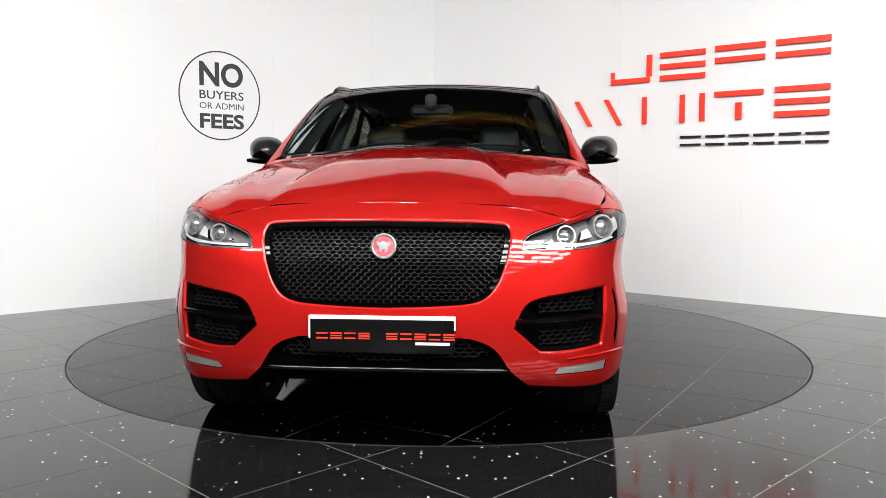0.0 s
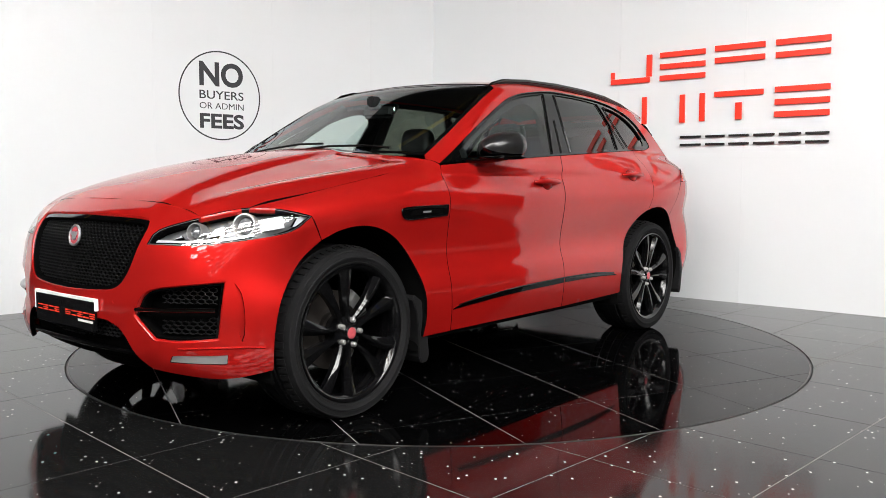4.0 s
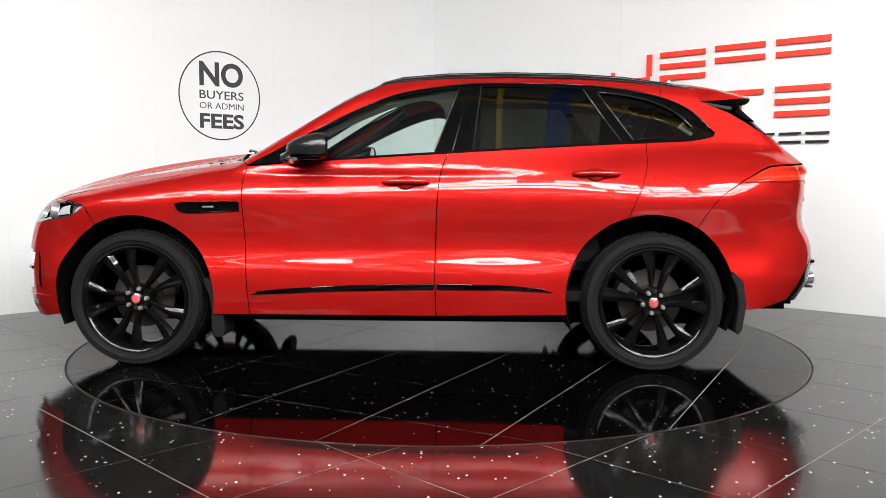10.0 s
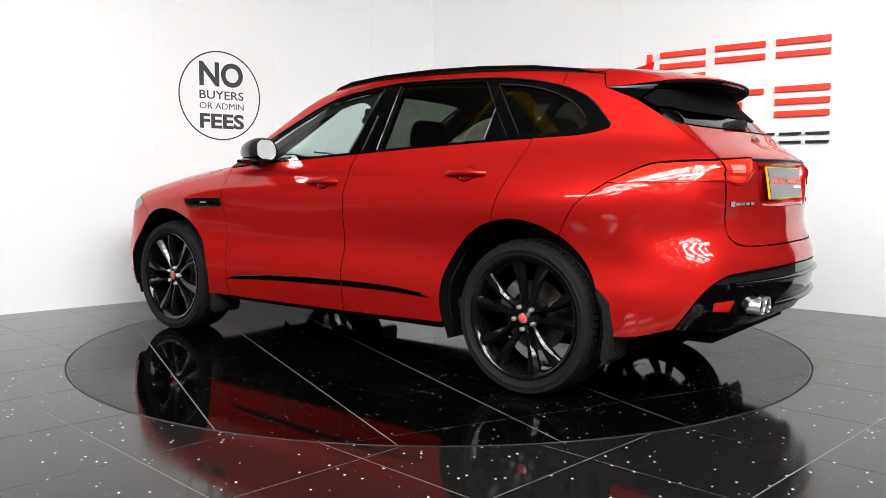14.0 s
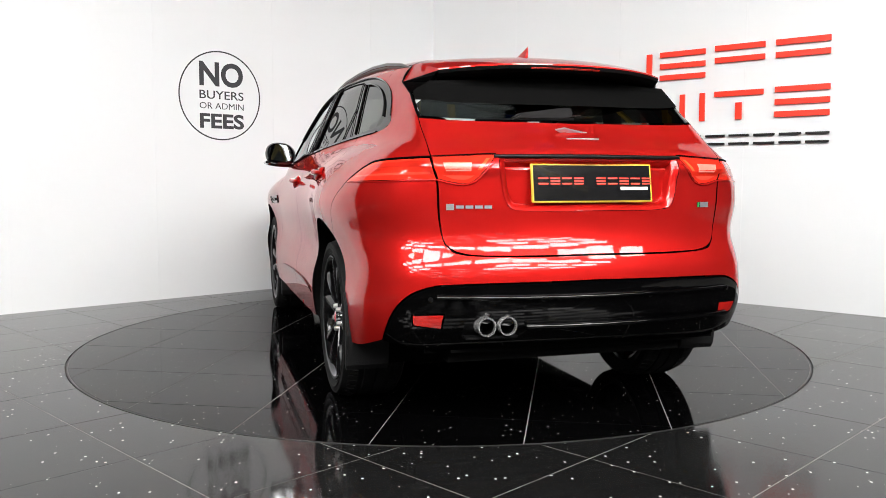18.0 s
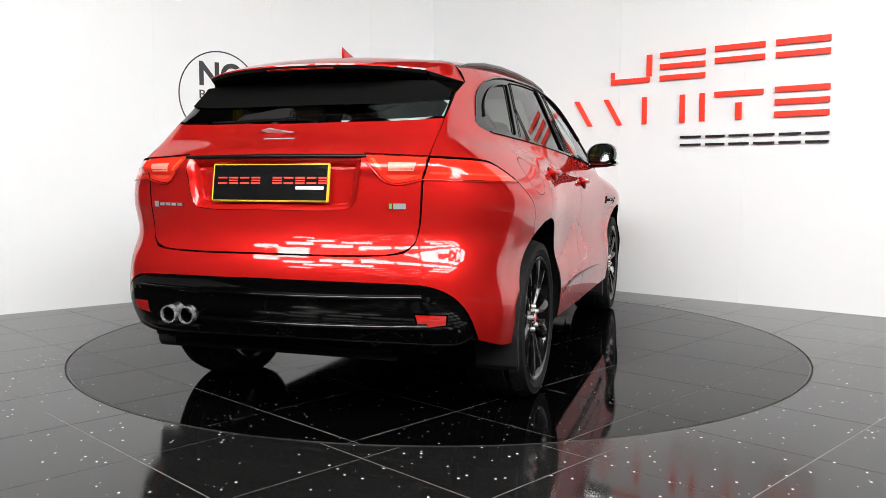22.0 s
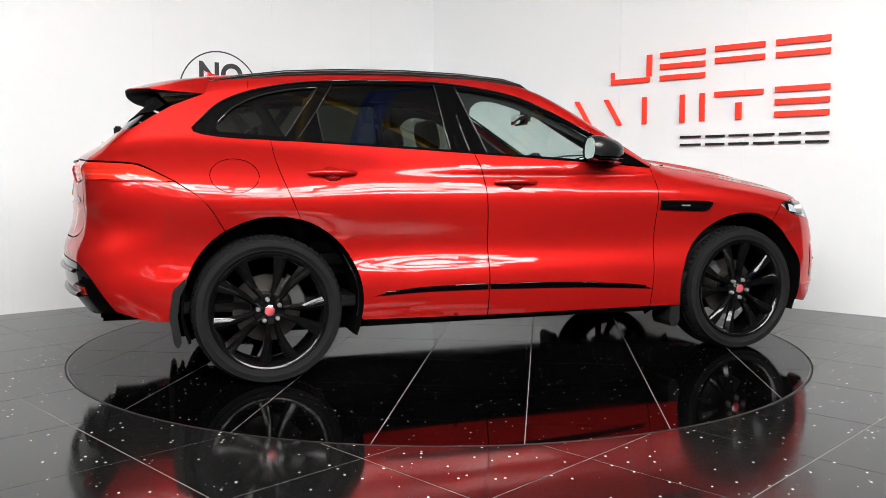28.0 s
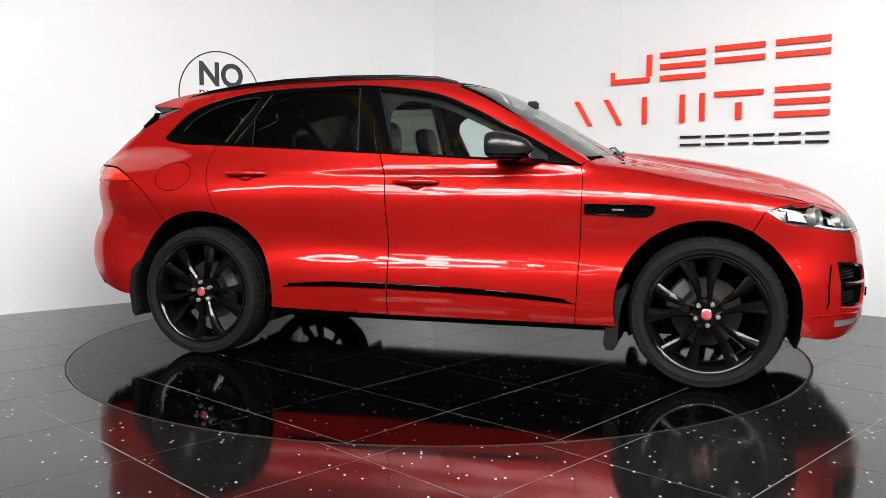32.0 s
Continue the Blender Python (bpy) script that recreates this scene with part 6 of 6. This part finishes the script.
def cushion(rx, ry, rz, lift):
    """A stuffed block with full, rounded sides."""
    bm = bmesh.new()
    n, m = 20, 12
    rows = []
    for i in range(1, m):
        a = math.pi * (i / m - 0.5)
        k, h = abs(math.cos(a)) ** 0.45, math.copysign(abs(math.sin(a)) ** 0.7, a)
        ring = []
        for j in range(n):
            b = 2 * math.pi * j / n
            c, d = math.cos(b), math.sin(b)
            ring.append(bm.verts.new((rx * k * math.copysign(abs(c) ** 0.6, c), ry * k * math.copysign(abs(d) ** 0.5, d), lift + rz * h)))
        rows.append(ring)
    for p, q in zip(rows, rows[1:]):
        for j in range(n):
            bm.faces.new((p[j], p[(j + 1) % n], q[(j + 1) % n], q[j]))
    bm.faces.new(rows[0][::-1])
    bm.faces.new(rows[-1])
    bmesh.ops.recalc_face_normals(bm, faces=bm.faces[:])
    return smooth(bm, 60)


def seat(car, x, y, w, low=False):
    top = 1.17 if low else 1.20
    s = part("seat", box(x - 0.02, x + 0.50, y - w, y + w, 0.52, 0.70, 0.06, 4), LEATHER, car, "black leather seat")
    bm = cushion(0.075, w, (top - 0.62) / 2, (top - 0.62) / 2)
    bmesh.ops.transform(bm, matrix=Matrix.Translation((x + 0.02, y, 0.62)) @ Matrix.Rotation(radians(-16), 4, "Y"), verts=bm.verts[:])
    part("backrest", bm, LEATHER, s)
    bm = cushion(0.05, 0.135, 0.095, 0.105)
    bmesh.ops.transform(bm, matrix=Matrix.Translation((x - 0.135 - (0.0 if not low else -0.01), y, top - 0.005)) @ Matrix.Rotation(radians(-10), 4, "Y"), verts=bm.verts[:])
    part("headrest", bm, LEATHER, s)


# ---- wall signs ----
def on_wall(d, u, z, out=0.0):
    """A pose on a wall: x runs to the reader's right, y up, z out of the wall."""
    n = Vector((d.y, -d.x, 0))
    if n.y > 0:
        n = -n
    right = Vector((0, 0, 1)).cross(n)
    p = CORNER + d * u + n * out
    return Matrix(((right.x, 0, n.x, p.x), (right.y, 0, n.y, p.y), (0, 1, 0, z), (0, 0, 0, 1)))


def signs():
    m = on_wall(LEFT_DIR, 2.523, 1.787, 0.0005)
    ring = lathe([(0.384, 0.0), (0.384, 0.002), (0.396, 0.002), (0.396, 0.0)], 96, True, m @ Matrix.Rotation(radians(90), 4, "X"))
    sign = tagged(part("round_sign", ring, SIGNGREY), "round charcoal lettered sign on the white wall", "sign")
    for text, size, z, width, bold in (("NO", 0.285, 1.878, 0.425, 0.009), ("BUYERS", 0.105, 1.757, 0.428, 0.0008), ("OR ADMIN", 0.080, 1.668, 0.428, -0.0003), ("FEES", 0.175, 1.501, 0.430, 0.0055)):
        me = words(text, size, Matrix(), bold, 0.0008)
        xs = [v.co.x for v in me.vertices]
        me.transform(m @ Matrix.Translation((0.012, z - 1.787, 0.001)) @ Matrix.Diagonal((width / (max(xs) - min(xs)), 1, 1, 1)) @ Matrix.Translation((-(max(xs) + min(xs)) / 2, 0, 0)))
        part("lettering", me, SIGNGREY, sign)
    base = on_wall(RIGHT_DIR, 0.0, 0.0, 0.0)
    def bar(parent, u0, u1, z0, z1, mt, lean=0.0):
        bm = prism([(u0 + lean, z0), (u1 + lean, z0), (u1, z1), (u0, z1)], 0.018, base @ Matrix.Translation((0, 0, 0.006)), 0.001)
        return part("bar", bm, mt, parent)
    big = tagged(new("wall_sign"), "raised red bars of a dealer sign on the white wall", "sign")
    t = 0.046
    # upper row
    bar(big, 2.19, 2.575, 1.915, 1.915 + t, SIGNRED), bar(big, 2.19, 2.225, 1.965, 2.026, SIGNRED), bar(big, 2.545, 2.595, 1.965, 2.158, SIGNRED)
    for z in (1.918, 2.017, 2.118):
        bar(big, 2.674, 3.09, z, z + t, SIGNRED)
    for u in (3.174, 3.681):
        bar(big, u, u + 0.42, 2.128, 2.128 + t, SIGNRED), bar(big, u, u + 0.42, 2.028, 2.028 + t, SIGNRED)
    # lower row
    for u, lean in ((1.80, 0.150), (2.115, 0.145)):
        bar(big, u, u + 0.05, 1.545, 1.785, SIGNRED, lean)
    bar(big, 2.508, 2.552, 1.543, 1.785, SIGNRED), bar(big, 2.868, 2.914, 1.543, 1.785, SIGNRED), bar(big, 3.048, 3.094, 1.547, 1.787, SIGNRED)
    bar(big, 3.178, 3.592, 1.745, 1.790, SIGNRED), bar(big, 3.362, 3.414, 1.549, 1.690, SIGNRED)
    for z in (1.553, 1.652, 1.752):
        bar(big, 3.685, 4.108, z, z + t, SIGNRED)
    small = tagged(new("wall_sign"), "row of small raised black bars on the white wall", "sign")
    for u0, u1 in ((2.879, 3.066), (3.109, 3.275), (3.312, 3.482), (3.521, 3.690), (3.727, 3.899), (3.934, 4.112)):
        bar(small, u0, u1, 1.408, 1.426, SIGNBLACK), bar(small, u0, u1, 1.340, 1.358, SIGNBLACK)


BADGEMETAL = mat("badge_metal", (0.42, 0.42, 0.44), 0.35, 0.6, 0.3, 0.1)
MESHGREY = mat("mesh_black", (0.008, 0.008, 0.0085), 0.35, 0.0, spec=0.35)
LAMPGREY = mat("lamp_housing", (0.26, 0.26, 0.265), 0.25, 0.4)
ORANGE = mat("orange_lens", (0.82, 0.10, 0.03), 0.15, 0.0, 1.0, 0.2, 60)
LENSGREY = mat("projector_glass", (0.30, 0.30, 0.31), 0.08, 0.6, 1.0)
DARKRED = mat("dark_red_lens", (0.45, 0.016, 0.008), 0.1, 0, 1.0, 0.2)
SILVERRED = mat("clear_red_lens", (0.80, 0.22, 0.17), 0.25, 0.0, 0.2, 0.2, 60, spec=0.3)
GREENRED = mat("green_badge", (0.05, 0.40, 0.10), 0.3, 0.2, 0.5)
MIRROR = mat("mirror", (0.85, 0.86, 0.87), 0.02, 1.0, vary=0.02)
def car():
    c = new("car")
    tagged(c, "glossy red five-door SUV with black wheels on a turntable", "car")
    car_body(c)
    for x in (1.437, -1.437):
        for s in (1, -1):
            wheel_parts(c, x, s, {(1, 1): 34, (-1, 1): 62, (-1, -1): 9, (1, -1): 47}[(1 if x > 0 else -1, s)])
    car_under(c)
    car_trim(c)
    cabin(c)
    return c


hall()
signs()
TABLE = turntable()
CAR = car()


def motions():
    """The turntable and the car turn together at a steady pace."""
    for thing in (TABLE, CAR):
        walk(thing, [(k * 0.5, pose(0, 0, 0, 0, 0, -94.79 - 8.8117 * k * 0.5)) for k in range(65)])


motions()
